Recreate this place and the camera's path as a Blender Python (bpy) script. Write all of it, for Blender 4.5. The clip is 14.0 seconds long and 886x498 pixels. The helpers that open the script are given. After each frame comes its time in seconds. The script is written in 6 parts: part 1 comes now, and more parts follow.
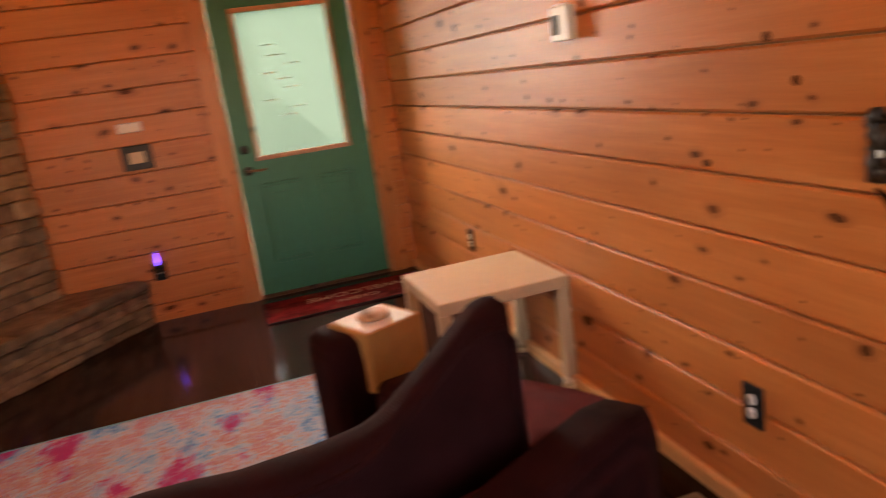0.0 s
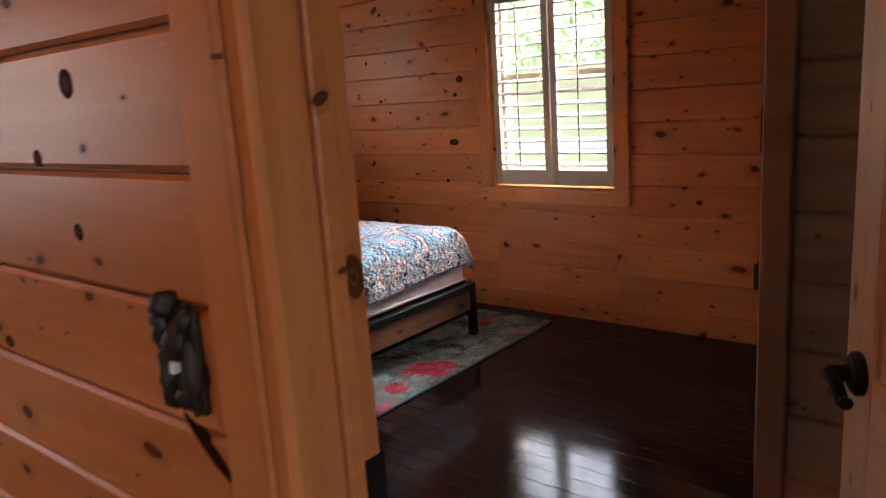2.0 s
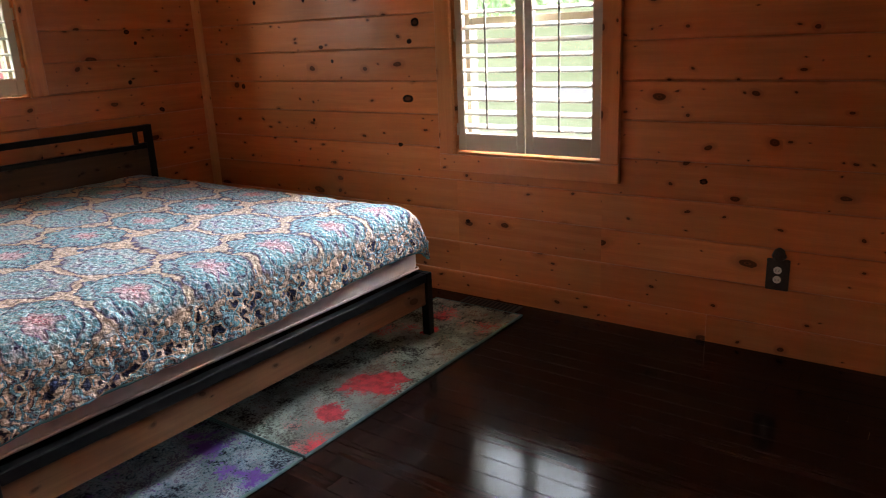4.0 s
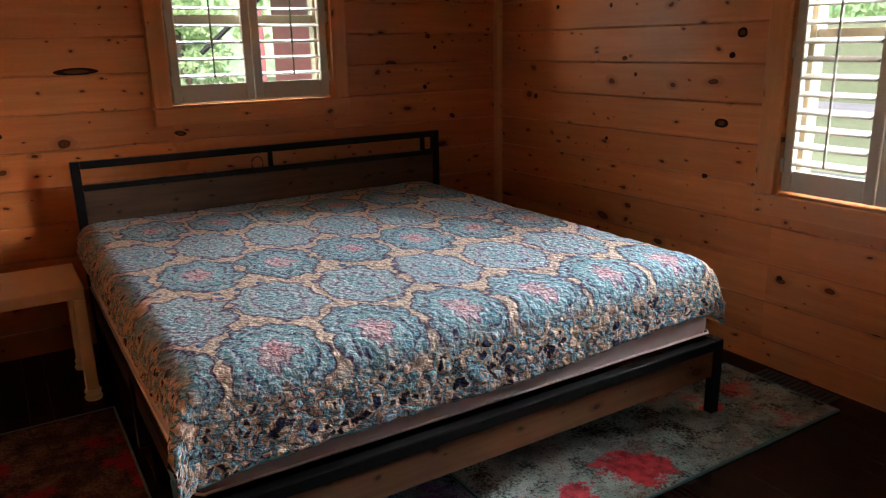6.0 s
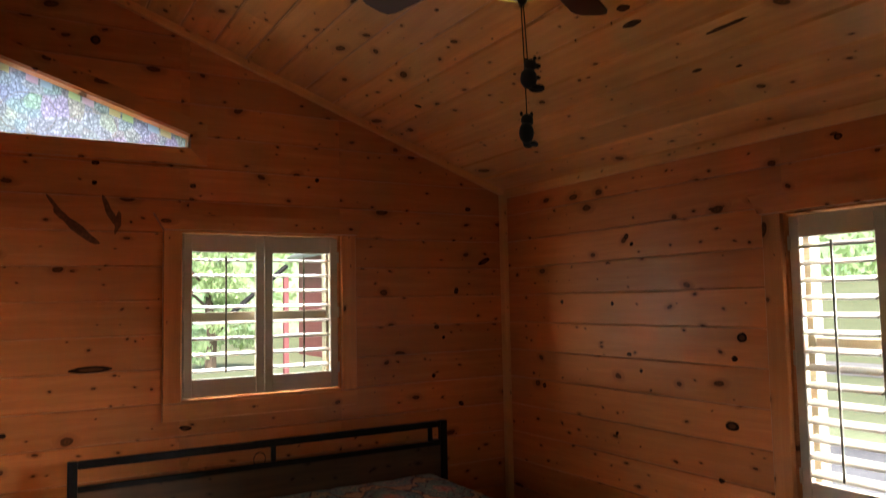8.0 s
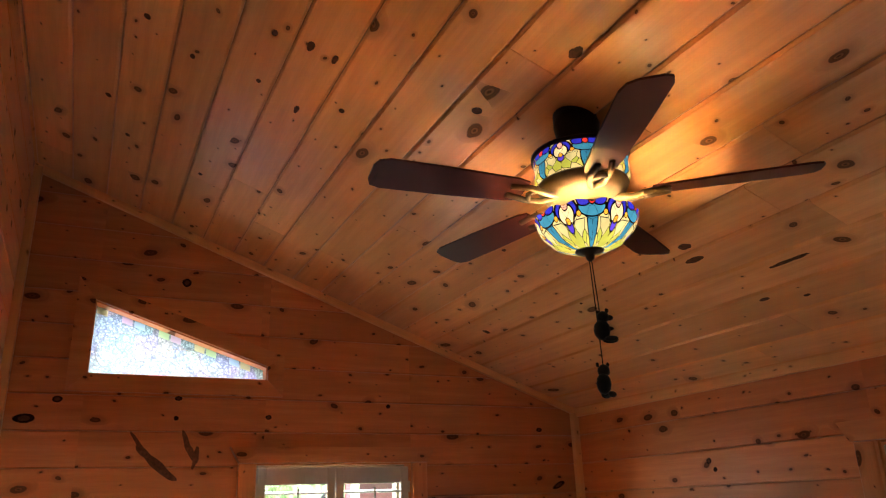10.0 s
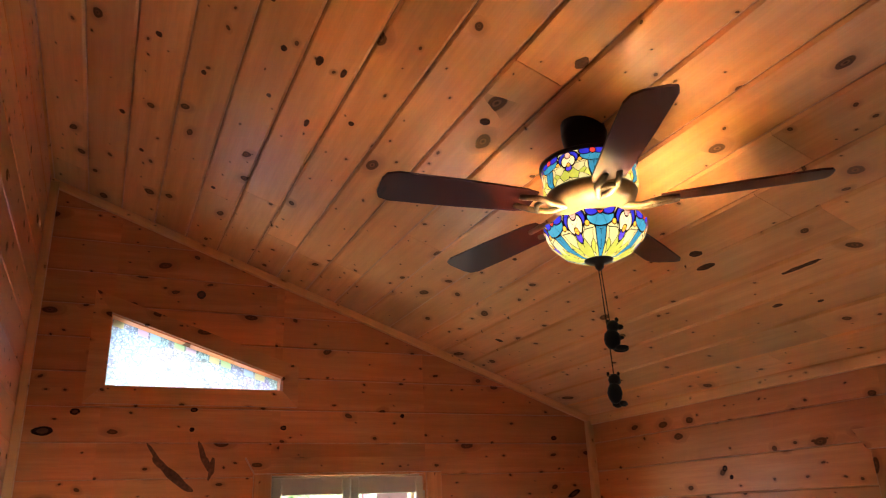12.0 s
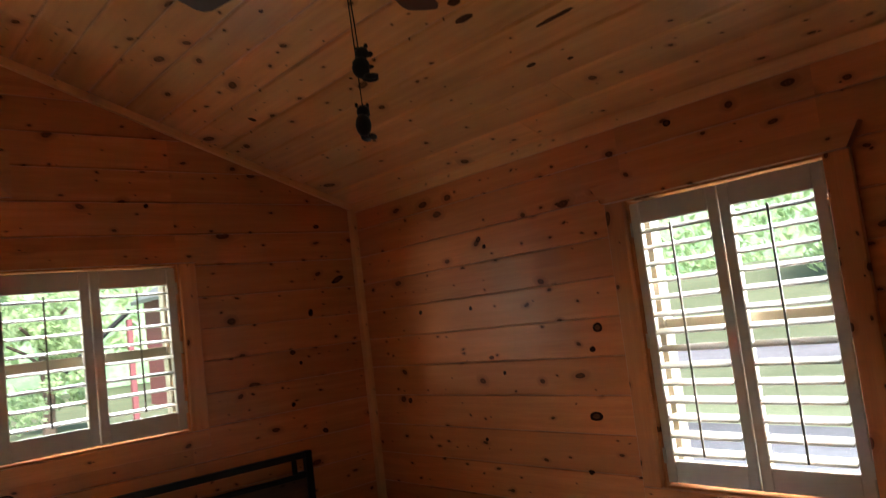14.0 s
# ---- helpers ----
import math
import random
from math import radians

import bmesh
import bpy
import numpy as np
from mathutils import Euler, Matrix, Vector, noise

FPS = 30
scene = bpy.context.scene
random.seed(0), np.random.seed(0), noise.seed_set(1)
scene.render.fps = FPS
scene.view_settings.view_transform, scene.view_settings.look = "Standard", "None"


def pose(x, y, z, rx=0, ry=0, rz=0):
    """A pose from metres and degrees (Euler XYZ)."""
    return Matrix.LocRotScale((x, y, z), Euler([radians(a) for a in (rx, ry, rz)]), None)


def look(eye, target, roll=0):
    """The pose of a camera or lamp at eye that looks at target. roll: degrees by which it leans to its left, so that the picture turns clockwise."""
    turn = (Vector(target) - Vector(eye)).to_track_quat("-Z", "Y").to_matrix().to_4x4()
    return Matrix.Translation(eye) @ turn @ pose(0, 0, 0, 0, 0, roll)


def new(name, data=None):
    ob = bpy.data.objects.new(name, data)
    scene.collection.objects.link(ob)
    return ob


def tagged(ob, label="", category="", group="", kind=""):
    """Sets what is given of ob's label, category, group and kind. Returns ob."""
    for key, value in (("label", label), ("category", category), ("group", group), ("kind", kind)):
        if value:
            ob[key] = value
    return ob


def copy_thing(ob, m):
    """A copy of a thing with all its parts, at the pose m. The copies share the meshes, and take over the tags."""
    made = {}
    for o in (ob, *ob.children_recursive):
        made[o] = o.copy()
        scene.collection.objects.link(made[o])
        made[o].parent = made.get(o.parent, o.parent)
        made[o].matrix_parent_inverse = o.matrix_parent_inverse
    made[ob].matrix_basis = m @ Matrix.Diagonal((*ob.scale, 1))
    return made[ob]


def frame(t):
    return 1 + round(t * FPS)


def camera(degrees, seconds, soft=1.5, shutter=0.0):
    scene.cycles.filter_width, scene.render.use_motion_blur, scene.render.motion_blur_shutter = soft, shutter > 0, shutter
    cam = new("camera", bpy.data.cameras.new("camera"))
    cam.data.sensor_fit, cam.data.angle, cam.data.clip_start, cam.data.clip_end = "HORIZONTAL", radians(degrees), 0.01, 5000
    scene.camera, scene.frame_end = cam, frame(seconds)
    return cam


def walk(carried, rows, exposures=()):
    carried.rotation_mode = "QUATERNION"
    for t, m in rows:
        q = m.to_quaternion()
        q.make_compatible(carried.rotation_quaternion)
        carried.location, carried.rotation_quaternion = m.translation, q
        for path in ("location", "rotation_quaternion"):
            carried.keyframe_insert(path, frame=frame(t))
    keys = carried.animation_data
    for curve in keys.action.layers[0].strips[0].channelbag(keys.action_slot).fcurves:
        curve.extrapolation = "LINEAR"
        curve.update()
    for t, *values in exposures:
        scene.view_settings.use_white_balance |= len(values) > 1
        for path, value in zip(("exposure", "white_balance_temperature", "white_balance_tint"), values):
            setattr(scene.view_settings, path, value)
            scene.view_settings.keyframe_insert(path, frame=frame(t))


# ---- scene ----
cam = camera(62.3, 14.0, 1.1, 0.35)
PATH = [
    (0, (0.203, 0.095, 1.346), (0.754, 1.957, 0.866), -8.1),
    (0.3, (0.327, 0.088, 1.356), (1.226, 1.806, 0.866), -8.6),
    (0.5, (0.394, 0.073, 1.361), (1.436, 1.71, 0.877), -8.3),
    (1, (0.644, 0.101, 1.357), (1.878, 1.604, 0.891), -7.1),
    (1.5, (0.818, 0.273, 1.348), (2.227, 1.621, 0.901), -5.1),
    (2, (0.999, 0.412, 1.362), (2.515, 1.649, 0.948), -3.8),
    (2.2, (1.079, 0.424, 1.372), (2.609, 1.646, 0.966), -3.9),
    (4.3, (1.666, 0.894, 1.373), (3.209, 2.025, 0.789), -2.2),
    (4.5, (1.706, 0.923, 1.378), (3.199, 2.118, 0.794), -2.2),
    (5, (1.802, 1.082, 1.377), (3.137, 2.458, 0.809), -1.7),
    (5.5, (1.883, 1.155, 1.409), (3.033, 2.694, 0.852), -1.6),
    (6, (1.936, 1.147, 1.415), (2.942, 2.79, 0.88), -1.2),
    (6.5, (1.963, 1.146, 1.41), (2.915, 2.84, 0.938), -0.8),
    (7, (1.978, 1.137, 1.444), (2.929, 2.866, 1.12), -0.9),
    (7.5, (1.973, 1.133, 1.561), (2.97, 2.865, 1.477), -0.8),
    (8, (2.014, 1.129, 1.627), (3.02, 2.852, 1.768), -1.1),
    (8.5, (2.002, 1.119, 1.698), (3.002, 2.822, 2.016), -1.6),
    (9, (1.966, 1.101, 1.749), (2.925, 2.79, 2.228), -1.9),
    (9.2, (1.957, 1.097, 1.764), (2.888, 2.785, 2.295), -1.9),
    (11.3, (1.903, 1.03, 1.78), (2.654, 2.743, 2.487), -2.1),
    (11.5, (1.912, 1.034, 1.781), (2.665, 2.748, 2.485), -2.1),
    (12, (1.935, 1.049, 1.782), (2.724, 2.756, 2.462), -2.3),
    (12.5, (1.962, 1.04, 1.743), (2.869, 2.715, 2.353), -2.8),
    (13, (2.05, 1.06, 1.661), (3.14, 2.671, 2.128), -3.4),
    (13.5, (2.095, 1.052, 1.607), (3.28, 2.634, 1.919), -5.2),
    (14, (2.117, 1.234, 1.573), (3.437, 2.724, 1.754), -6.9),
]
EXPOSURES = [(0.0, 2.75, 8500, 26), (0.5, 2.2, 6600, 17), (1.0, 1.85, 6300, 17), (2.0, 1.85, 6500, 20), (4.5, 1.7, 6450, 13), (5.0, 1.35, 6500, 13), (6.5, 1.3, 6800, 14), (7.0, 1.35, 7100, 15), (8.0, 1.4, 7000, 14), (9.0, 1.8, 6700, 14), (11.5, 2.65, 6300, 14), (12.5, 2.45, 6250, 13), (13.5, 1.65, 6400, 13), (14.0, 1.35, 6450, 12)]
walk(cam, [(t, look(eye, target, roll)) for t, eye, target, roll in PATH], EXPOSURES)

# ---- light ----
world = bpy.data.worlds.new("world")
scene.world = world
world.use_nodes = True
wn = world.node_tree
sky = wn.nodes.new("ShaderNodeTexSky")
sky.sky_type = "NISHITA"
sky.sun_disc = False
sky.sun_elevation = radians(52)
sky.sun_rotation = radians(200)
wn.links.new(sky.outputs["Color"], wn.nodes["Background"].inputs["Color"])
wn.nodes["Background"].inputs["Strength"].default_value = 0.14
sun = new("sun", bpy.data.lights.new("sun", "SUN"))
sun.data.energy, sun.data.angle, sun.data.color = 5.0, radians(12), (1.0, 0.95, 0.88)
sun.matrix_world = look((0, 0, 30), (0.24 * 10, 0.57 * 10, 30 - 7.9))


def sky_stand_in(name, m, width, height, watts, colour=(0.86, 0.94, 1.0)):
    """An area lamp outdoors, standing in for the sky's light through a window."""
    lamp = bpy.data.lights.new(name, "AREA")
    lamp.shape, lamp.size, lamp.size_y, lamp.energy, lamp.color = "RECTANGLE", width, height, watts, colour
    ob = new(name, lamp)
    ob.matrix_world = m
    return ob


def bulb(name, place, watts, colour, radius):
    lamp = bpy.data.lights.new(name, "POINT")
    lamp.energy, lamp.color, lamp.shadow_soft_size = watts, colour, radius
    ob = new(name, lamp)
    ob.location = place
    return ob


# area lamps standing in for the overcast sky before the east and north windows
sky_stand_in("east_sky_light", look((9.7, 2.7, 5.6), (4.8, 2.6, 1.2)), 10.0, 6.4, 950)
sky_stand_in("south_east_sky_light", look((10.8, 0.4, 3.3), (4.8, 2.6, 1.35)), 5.6, 4.6, 2100)
sky_stand_in("north_sky_light", look((2.2, 9.9, 5.7), (2.2, 5.1, 1.4)), 10.0, 6.4, 1550)
# lamp close behind the door's frosted glass, added for the daylight it lets in
sky_stand_in("door_sky_light", look((0.8, 6.3, 1.6), (0.8, 5.0, 1.35)), 1.4, 1.3, 34, (0.90, 1.0, 0.94))
# lamp added outside the unseen south opening to brighten the living room
sky_stand_in("added_south_light", look((-0.3, -6.4, 5.4), (0.0, -1.7, 1.3)), 10.0, 6.4, 50)
bulb("fan_bulb", (3.258, 2.758, 2.497), 3.5, (1.0, 0.56, 0.24), 0.012)
bulb("fan_bulb", (3.153, 2.663, 2.497), 1.3, (1.0, 0.56, 0.24), 0.012)
# unseen source, put in for the living room's warm light
bulb("unseen_living_bulb", (-1.1, 1.9, 2.75), 10.5, (1.0, 0.45, 0.145), 0.09)

# ---- materials ----


class Nodes:
    """Short hand for node materials."""

    def __init__(self, name, rough=0.5, metal=0.0, spec=0.5):
        self.mat = bpy.data.materials.new(name)
        self.mat.use_nodes = True
        self.t = self.mat.node_tree
        self.b = self.t.nodes["Principled BSDF"]
        self.b.inputs["Roughness"].default_value = rough
        self.b.inputs["Metallic"].default_value = metal
        self.b.inputs["Specular IOR Level"].default_value = spec

    def node(self, kind, **values):
        n = self.t.nodes.new("ShaderNode" + kind)
        for k, v in values.items():
            n.inputs[k].default_value = v
        return n

    def link(self, a, b):
        self.t.links.new(a, b)

    def math(self, op, a, b=None, c=None, clamp=False):
        n = self.t.nodes.new("ShaderNodeMath")
        n.operation, n.use_clamp = op, clamp
        for i, v in enumerate((a, b, c)):
            if v is None:
                continue
            if isinstance(v, (int, float)):
                n.inputs[i].default_value = v
            else:
                self.link(v, n.inputs[i])
        return n.outputs[0]

    def vec(self, op, a, b=None):
        n = self.t.nodes.new("ShaderNodeVectorMath")
        n.operation = op
        for i, v in enumerate((a, b)):
            if v is None:
                continue
            if isinstance(v, tuple):
                n.inputs[i].default_value = v
            else:
                self.link(v, n.inputs[i])
        return n.outputs["Value"] if op in ("LENGTH", "DISTANCE", "DOT_PRODUCT") else n.outputs["Vector"]

    def ramp(self, fac, stops, smooth=False):
        n = self.t.nodes.new("ShaderNodeValToRGB")
        if smooth:
            n.color_ramp.interpolation = "EASE"
        e = n.color_ramp.elements
        while len(e) < len(stops):
            e.new(0.5)
        for el, (p, c) in zip(e, stops):
            el.position, el.color = p, (*c, 1.0)
        self.link(fac, n.inputs[0])
        return n.outputs[0]

    def mix(self, fac, a, b, mode="MIX"):
        n = self.t.nodes.new("ShaderNodeMix")
        n.data_type, n.blend_type = "RGBA", mode
        for i, v in ((0, fac), (6, a), (7, b)):
            if isinstance(v, (int, float)):
                n.inputs[i].default_value = v
            elif isinstance(v, tuple):
                n.inputs[i].default_value = (*v, 1.0)
            else:
                self.link(v, n.inputs[i])
        return n.outputs[2]

    def coords(self, shift=None):
        c = self.t.nodes.new("ShaderNodeTexCoord").outputs["Object"]
        if shift is None:
            return c
        n = self.t.nodes.new("ShaderNodeVectorMath")
        n.operation = "MULTIPLY_ADD"
        self.link(shift, n.inputs[0])
        n.inputs[1].default_value = (37.0, 53.0, 53.0)
        self.link(c, n.inputs[2])
        return n.outputs[0]

    def noise(self, vector, scale, detail=3.0, rough=0.55):
        n = self.node("TexNoise", Scale=scale, Detail=detail, Roughness=rough)
        self.link(vector, n.inputs["Vector"])
        return n.outputs["Fac"]

    def bump(self, height, strength, distance=0.01):
        n = self.node("Bump", Strength=strength, Distance=distance)
        self.link(height, n.inputs["Height"])
        self.link(n.outputs[0], self.b.inputs["Normal"])

    def colour(self, c):
        if isinstance(c, tuple):
            self.b.inputs["Base Color"].default_value = (*c, 1.0)
        else:
            self.link(c, self.b.inputs["Base Color"])


def pine(name, tones, islands=False, rough=0.35, knots=1.0, dark=(0.013, 0.005, 0.003), size=1.0):
    """Varnished knotty pine; the grain runs along local x, every board is different."""
    m = Nodes(name, rough, 0.0, 0.36)
    if islands:
        rnd = m.t.nodes.new("ShaderNodeNewGeometry").outputs["Random Per Island"]
    else:
        rnd = m.t.nodes.new("ShaderNodeObjectInfo").outputs["Random"]
    co = m.coords(rnd)
    # knots: few of the cells carry one, of a size of their own
    parts_of = m.t.nodes.new("ShaderNodeSeparateXYZ")
    m.link(co, parts_of.inputs[0])
    flat_co = m.t.nodes.new("ShaderNodeCombineXYZ")
    m.link(m.math("MULTIPLY", parts_of.outputs[0], 4.6), flat_co.inputs[0])
    m.link(m.math("MULTIPLY", parts_of.outputs[2 if not islands else 1], 6.0), flat_co.inputs[1])
    wob = m.node("TexNoise", Scale=16.0, Detail=2.0)
    m.link(co, wob.inputs["Vector"])
    cell = m.vec("ADD", flat_co.outputs[0], m.vec("MULTIPLY", wob.outputs["Color"], (0.09, 0.09, 0.0)))

    def knot_layer(scale, least, span, share):
        """How near a knot's rim each point lies: 0 at its heart, 1 at the rim. Every knot has its own size and stretch."""
        at = m.vec("MULTIPLY", cell, (scale, scale, 0.0))
        vo = m.t.nodes.new("ShaderNodeTexVoronoi")
        vo.voronoi_dimensions = "2D"
        vo.inputs["Scale"].default_value = 1.0
        m.link(at, vo.inputs["Vector"])
        sep = m.t.nodes.new("ShaderNodeSeparateColor")
        m.link(vo.outputs["Color"], sep.inputs[0])
        off = m.t.nodes.new("ShaderNodeSeparateXYZ")
        m.link(m.vec("SUBTRACT", at, vo.outputs["Position"]), off.inputs[0])
        lean = m.math("MULTIPLY", m.math("SUBTRACT", sep.outputs[2], 0.5), 0.9)
        dx = m.math("MULTIPLY", m.math("ADD", off.outputs[0], m.math("MULTIPLY", off.outputs[1], lean)), m.math("MULTIPLY_ADD", m.math("FRACT", m.math("MULTIPLY", sep.outputs[2], 9.7)), 0.55, 0.55))
        d = m.math("SQRT", m.math("ADD", m.math("MULTIPLY", dx, dx), m.math("MULTIPLY", off.outputs[1], off.outputs[1])))
        reach = m.math("MULTIPLY", m.math("MULTIPLY_ADD", m.math("POWER", sep.outputs[0], 3.0), span, least), m.math("GREATER_THAN", sep.outputs[1], share))
        return m.math("DIVIDE", d, m.math("ADD", reach, 0.0005))
    big = knot_layer(1.0, 0.03 * size, 0.075 * size, 0.62 if islands else 0.36)
    pin = knot_layer(2.3, 0.035, 0.06, 0.78)
    near = m.math("MINIMUM", big, pin)
    knot = m.math("MULTIPLY", m.ramp(near, [(0.0, (0.93, 0.93, 0.93)), (0.3, (0.78, 0.78, 0.78)), (0.55, (0.84, 0.84, 0.84)), (0.7, (1, 1, 1)), (0.85, (0.8, 0.8, 0.8)), (1.0, (0, 0, 0))]), knots)
    halo = m.ramp(m.math("MULTIPLY", near, 0.35), [(0.3, (1, 1, 1)), (0.95, (0, 0, 0))], True)
    # grain, bent round the knots
    along = (lambda a, c: (a, c, 0.0)) if islands else (lambda a, c: (a, 0.0, c))
    g = m.vec("MULTIPLY", co, along(1.1, 17.0))
    bend = m.t.nodes.new("ShaderNodeCombineXYZ")
    m.link(m.math("MULTIPLY", halo, 1.6), bend.inputs[1 if islands else 2])
    g = m.vec("ADD", g, bend.outputs[0])
    grain = m.noise(g, 1.6, 5.0, 0.6)
    fine = m.noise(m.vec("MULTIPLY", co, along(5.0, 160.0)), 1.5, 2.0)
    broad = m.noise(m.vec("MULTIPLY", co, along(0.7, 2.0)), 1.3, 2.0)
    a, b, c = tones
    base = m.ramp(grain, [(0.27, c), (0.5, b), (0.7, a)])
    base = m.mix(m.ramp(rnd, [(0.0, (0.22, 0.22, 0.22)), (1.0, (0.6, 0.6, 0.6))]), base, b)
    tone = m.math("MULTIPLY_ADD", m.math("FRACT", m.math("MULTIPLY", rnd, 7.31)), 0.2, 0.9)
    tone = m.math("MULTIPLY", tone, m.math("MULTIPLY_ADD", broad, 0.5, 0.75))
    tone = m.math("MULTIPLY", tone, m.math("MULTIPLY_ADD", fine, 0.18, 0.91))
    scaled = m.vec("SCALE", base)
    m.link(tone, scaled.node.inputs["Scale"])
    col = m.mix(m.math("MULTIPLY", halo, 0.7), scaled, tuple(v * 0.72 for v in c))
    ring = m.math("MULTIPLY_ADD", m.math("SINE", m.math("MULTIPLY", near, 16.0)), 0.12, 0.88, True)
    col = m.mix(m.math("MULTIPLY", knot, ring), col, dark)
    m.colour(col)
    m.link(m.math("ADD", m.math("MULTIPLY_ADD", grain, 0.07, rough - 0.035), m.math("MULTIPLY", knot, 0.3)), m.b.inputs["Roughness"])
    m.link(m.math("MULTIPLY_ADD", knot, -0.31, 0.36), m.b.inputs["Specular IOR Level"])
    m.bump(m.math("ADD", m.math("MULTIPLY", grain, 0.5), m.math("MULTIPLY", fine, 0.3)), 0.05, 0.004)
    return m.mat


def plain(name, colour, rough=0.5, metal=0.0, vary=0.18, scale=30.0, bump=0.05, spec=0.5):
    """Paint, metal or cloth with faint blotches at two scales."""
    m = Nodes(name, rough, metal, spec)
    co = m.coords()
    n = m.math("ADD", m.math("MULTIPLY", m.noise(co, scale), 0.6), m.math("MULTIPLY", m.noise(co, scale * 0.12, 2.0), 0.4))
    lo, hi = tuple(v * (1 - vary) for v in colour), tuple(min(v * (1 + vary), 1) for v in colour)
    m.colour(m.ramp(n, [(0.3, lo), (0.7, hi)]))
    m.link(m.math("MULTIPLY_ADD", n, 0.16, max(rough - 0.08, 0.02)), m.b.inputs["Roughness"])
    if bump:
        m.bump(n, bump, 0.004)
    return m.mat


def glass(name, tint=(1, 1, 1), rough=0.0):
    m = Nodes(name, rough)
    m.colour(tint)
    m.b.inputs["Transmission Weight"].default_value = 1.0
    m.b.inputs["IOR"].default_value = 1.1
    return m.mat


PINE = pine("knotty_pine", ((0.66, 0.252, 0.084), (0.56, 0.188, 0.053), (0.45, 0.134, 0.036)), size=1.2)
PINE_CEILING = pine("knotty_pine_ceiling", ((0.80, 0.415, 0.165), (0.70, 0.33, 0.115), (0.57, 0.245, 0.078)), True, 0.30, 1.0, (0.02, 0.007, 0.004), 1.35)
PINE_TRIM = pine("pine_trim", ((0.68, 0.285, 0.10), (0.58, 0.215, 0.067), (0.46, 0.15, 0.043)), False, 0.3, 1.0, size=1.2)
PINE_STRIP = pine("pale_pine_strip", ((0.82, 0.47, 0.21), (0.74, 0.38, 0.15), (0.62, 0.29, 0.105)), False, 0.4, 0.6)
GREY_PINE = pine("grey_stained_pine", ((0.52, 0.38, 0.24), (0.42, 0.29, 0.18), (0.25, 0.165, 0.10)), False, 0.6, 0.35, (0.02, 0.014, 0.01))
DOOR_PINE = pine("stained_door_pine", ((0.64, 0.42, 0.28), (0.56, 0.34, 0.21), (0.45, 0.25, 0.14)), False, 0.4, 0.5)
CLOSET_TRIM = pine("brown_stained_trim", ((0.50, 0.31, 0.19), (0.42, 0.25, 0.15), (0.30, 0.17, 0.10)), False, 0.5, 0.5)
FOOT_BOARD = pine("worn_brown_board", ((0.24, 0.115, 0.048), (0.17, 0.078, 0.032), (0.085, 0.037, 0.015)), False, 0.6, 0.6, (0.02, 0.01, 0.006))
RUSTIC = pine("rustic_brown_board", ((0.15, 0.078, 0.036), (0.10, 0.05, 0.023), (0.05, 0.025, 0.012)), False, 0.6, 0.6, (0.015, 0.008, 0.005))
BIRCH = plain("birch_laminate", (0.62, 0.45, 0.27), 0.4, 0, 0.07, 12, 0.02)
BAMBOO = plain("bamboo_tray", (0.52, 0.25, 0.075), 0.4, 0, 0.12, 20, 0.02)
BLACK = plain("black_steel", (0.009, 0.009, 0.0095), 0.55, 0.0, 0.3, 60, 0.04, 0.15)
BRONZE = plain("dark_bronze", (0.02, 0.015, 0.012), 0.33, 0.7, 0.35, 40, 0.06)
BRASS = plain("antique_brass", (0.30, 0.22, 0.12), 0.4, 0.8, 0.25, 40, 0.1)
SHUTTER = plain("cream_shutter_paint", (0.54, 0.475, 0.375), 0.4, 0, 0.05, 25, 0.02)
VINYL = plain("tan_vinyl", (0.34, 0.28, 0.19), 0.4, 0, 0.05, 25, 0.0)
ROD = plain("shutter_rod", (0.16, 0.12, 0.08), 0.5, 0, 0.15, 25, 0.0)
SHEET = plain("white_sheet", (0.72, 0.6, 0.58), 0.85, 0, 0.06, 10, 0.1)
GREEN = plain("green_door_paint", (0.03, 0.21, 0.125), 0.42, 0, 0.1, 18, 0.03)
WHITE = plain("white_plastic", (0.75, 0.73, 0.68), 0.4, 0, 0.05, 25, 0.0)


def corduroy(name, colour):
    """Ribbed cloth: fine wales down the cover, blotched by wear."""
    m = Nodes(name, 0.92, 0, 0.08)
    co = m.coords()
    wales = m.node("TexWave", Scale=55.0, Distortion=0.6, Detail=1.0)
    m.link(co, wales.inputs["Vector"])
    n = m.noise(co, 7.0, 4.0)
    lo, hi = tuple(v * 0.62 for v in colour), tuple(v * 1.4 for v in colour)
    m.colour(m.ramp(m.math("ADD", m.math("MULTIPLY", n, 0.75), m.math("MULTIPLY", wales.outputs["Fac"], 0.25)), [(0.3, lo), (0.7, hi)]))
    m.bump(m.math("ADD", wales.outputs["Fac"], n), 0.4, 0.004)
    return m.mat


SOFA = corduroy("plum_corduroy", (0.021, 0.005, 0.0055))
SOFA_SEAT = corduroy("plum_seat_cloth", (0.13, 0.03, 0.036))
DARK_SOIL = plain("iron_register", (0.05, 0.035, 0.025), 0.5, 0.4, 0.2, 40, 0.05)
CLEAR = glass("window_glass")
CORE = plain("wall_core", (0.4, 0.2, 0.08), 0.6, 0, 0.1, 6, 0.0)


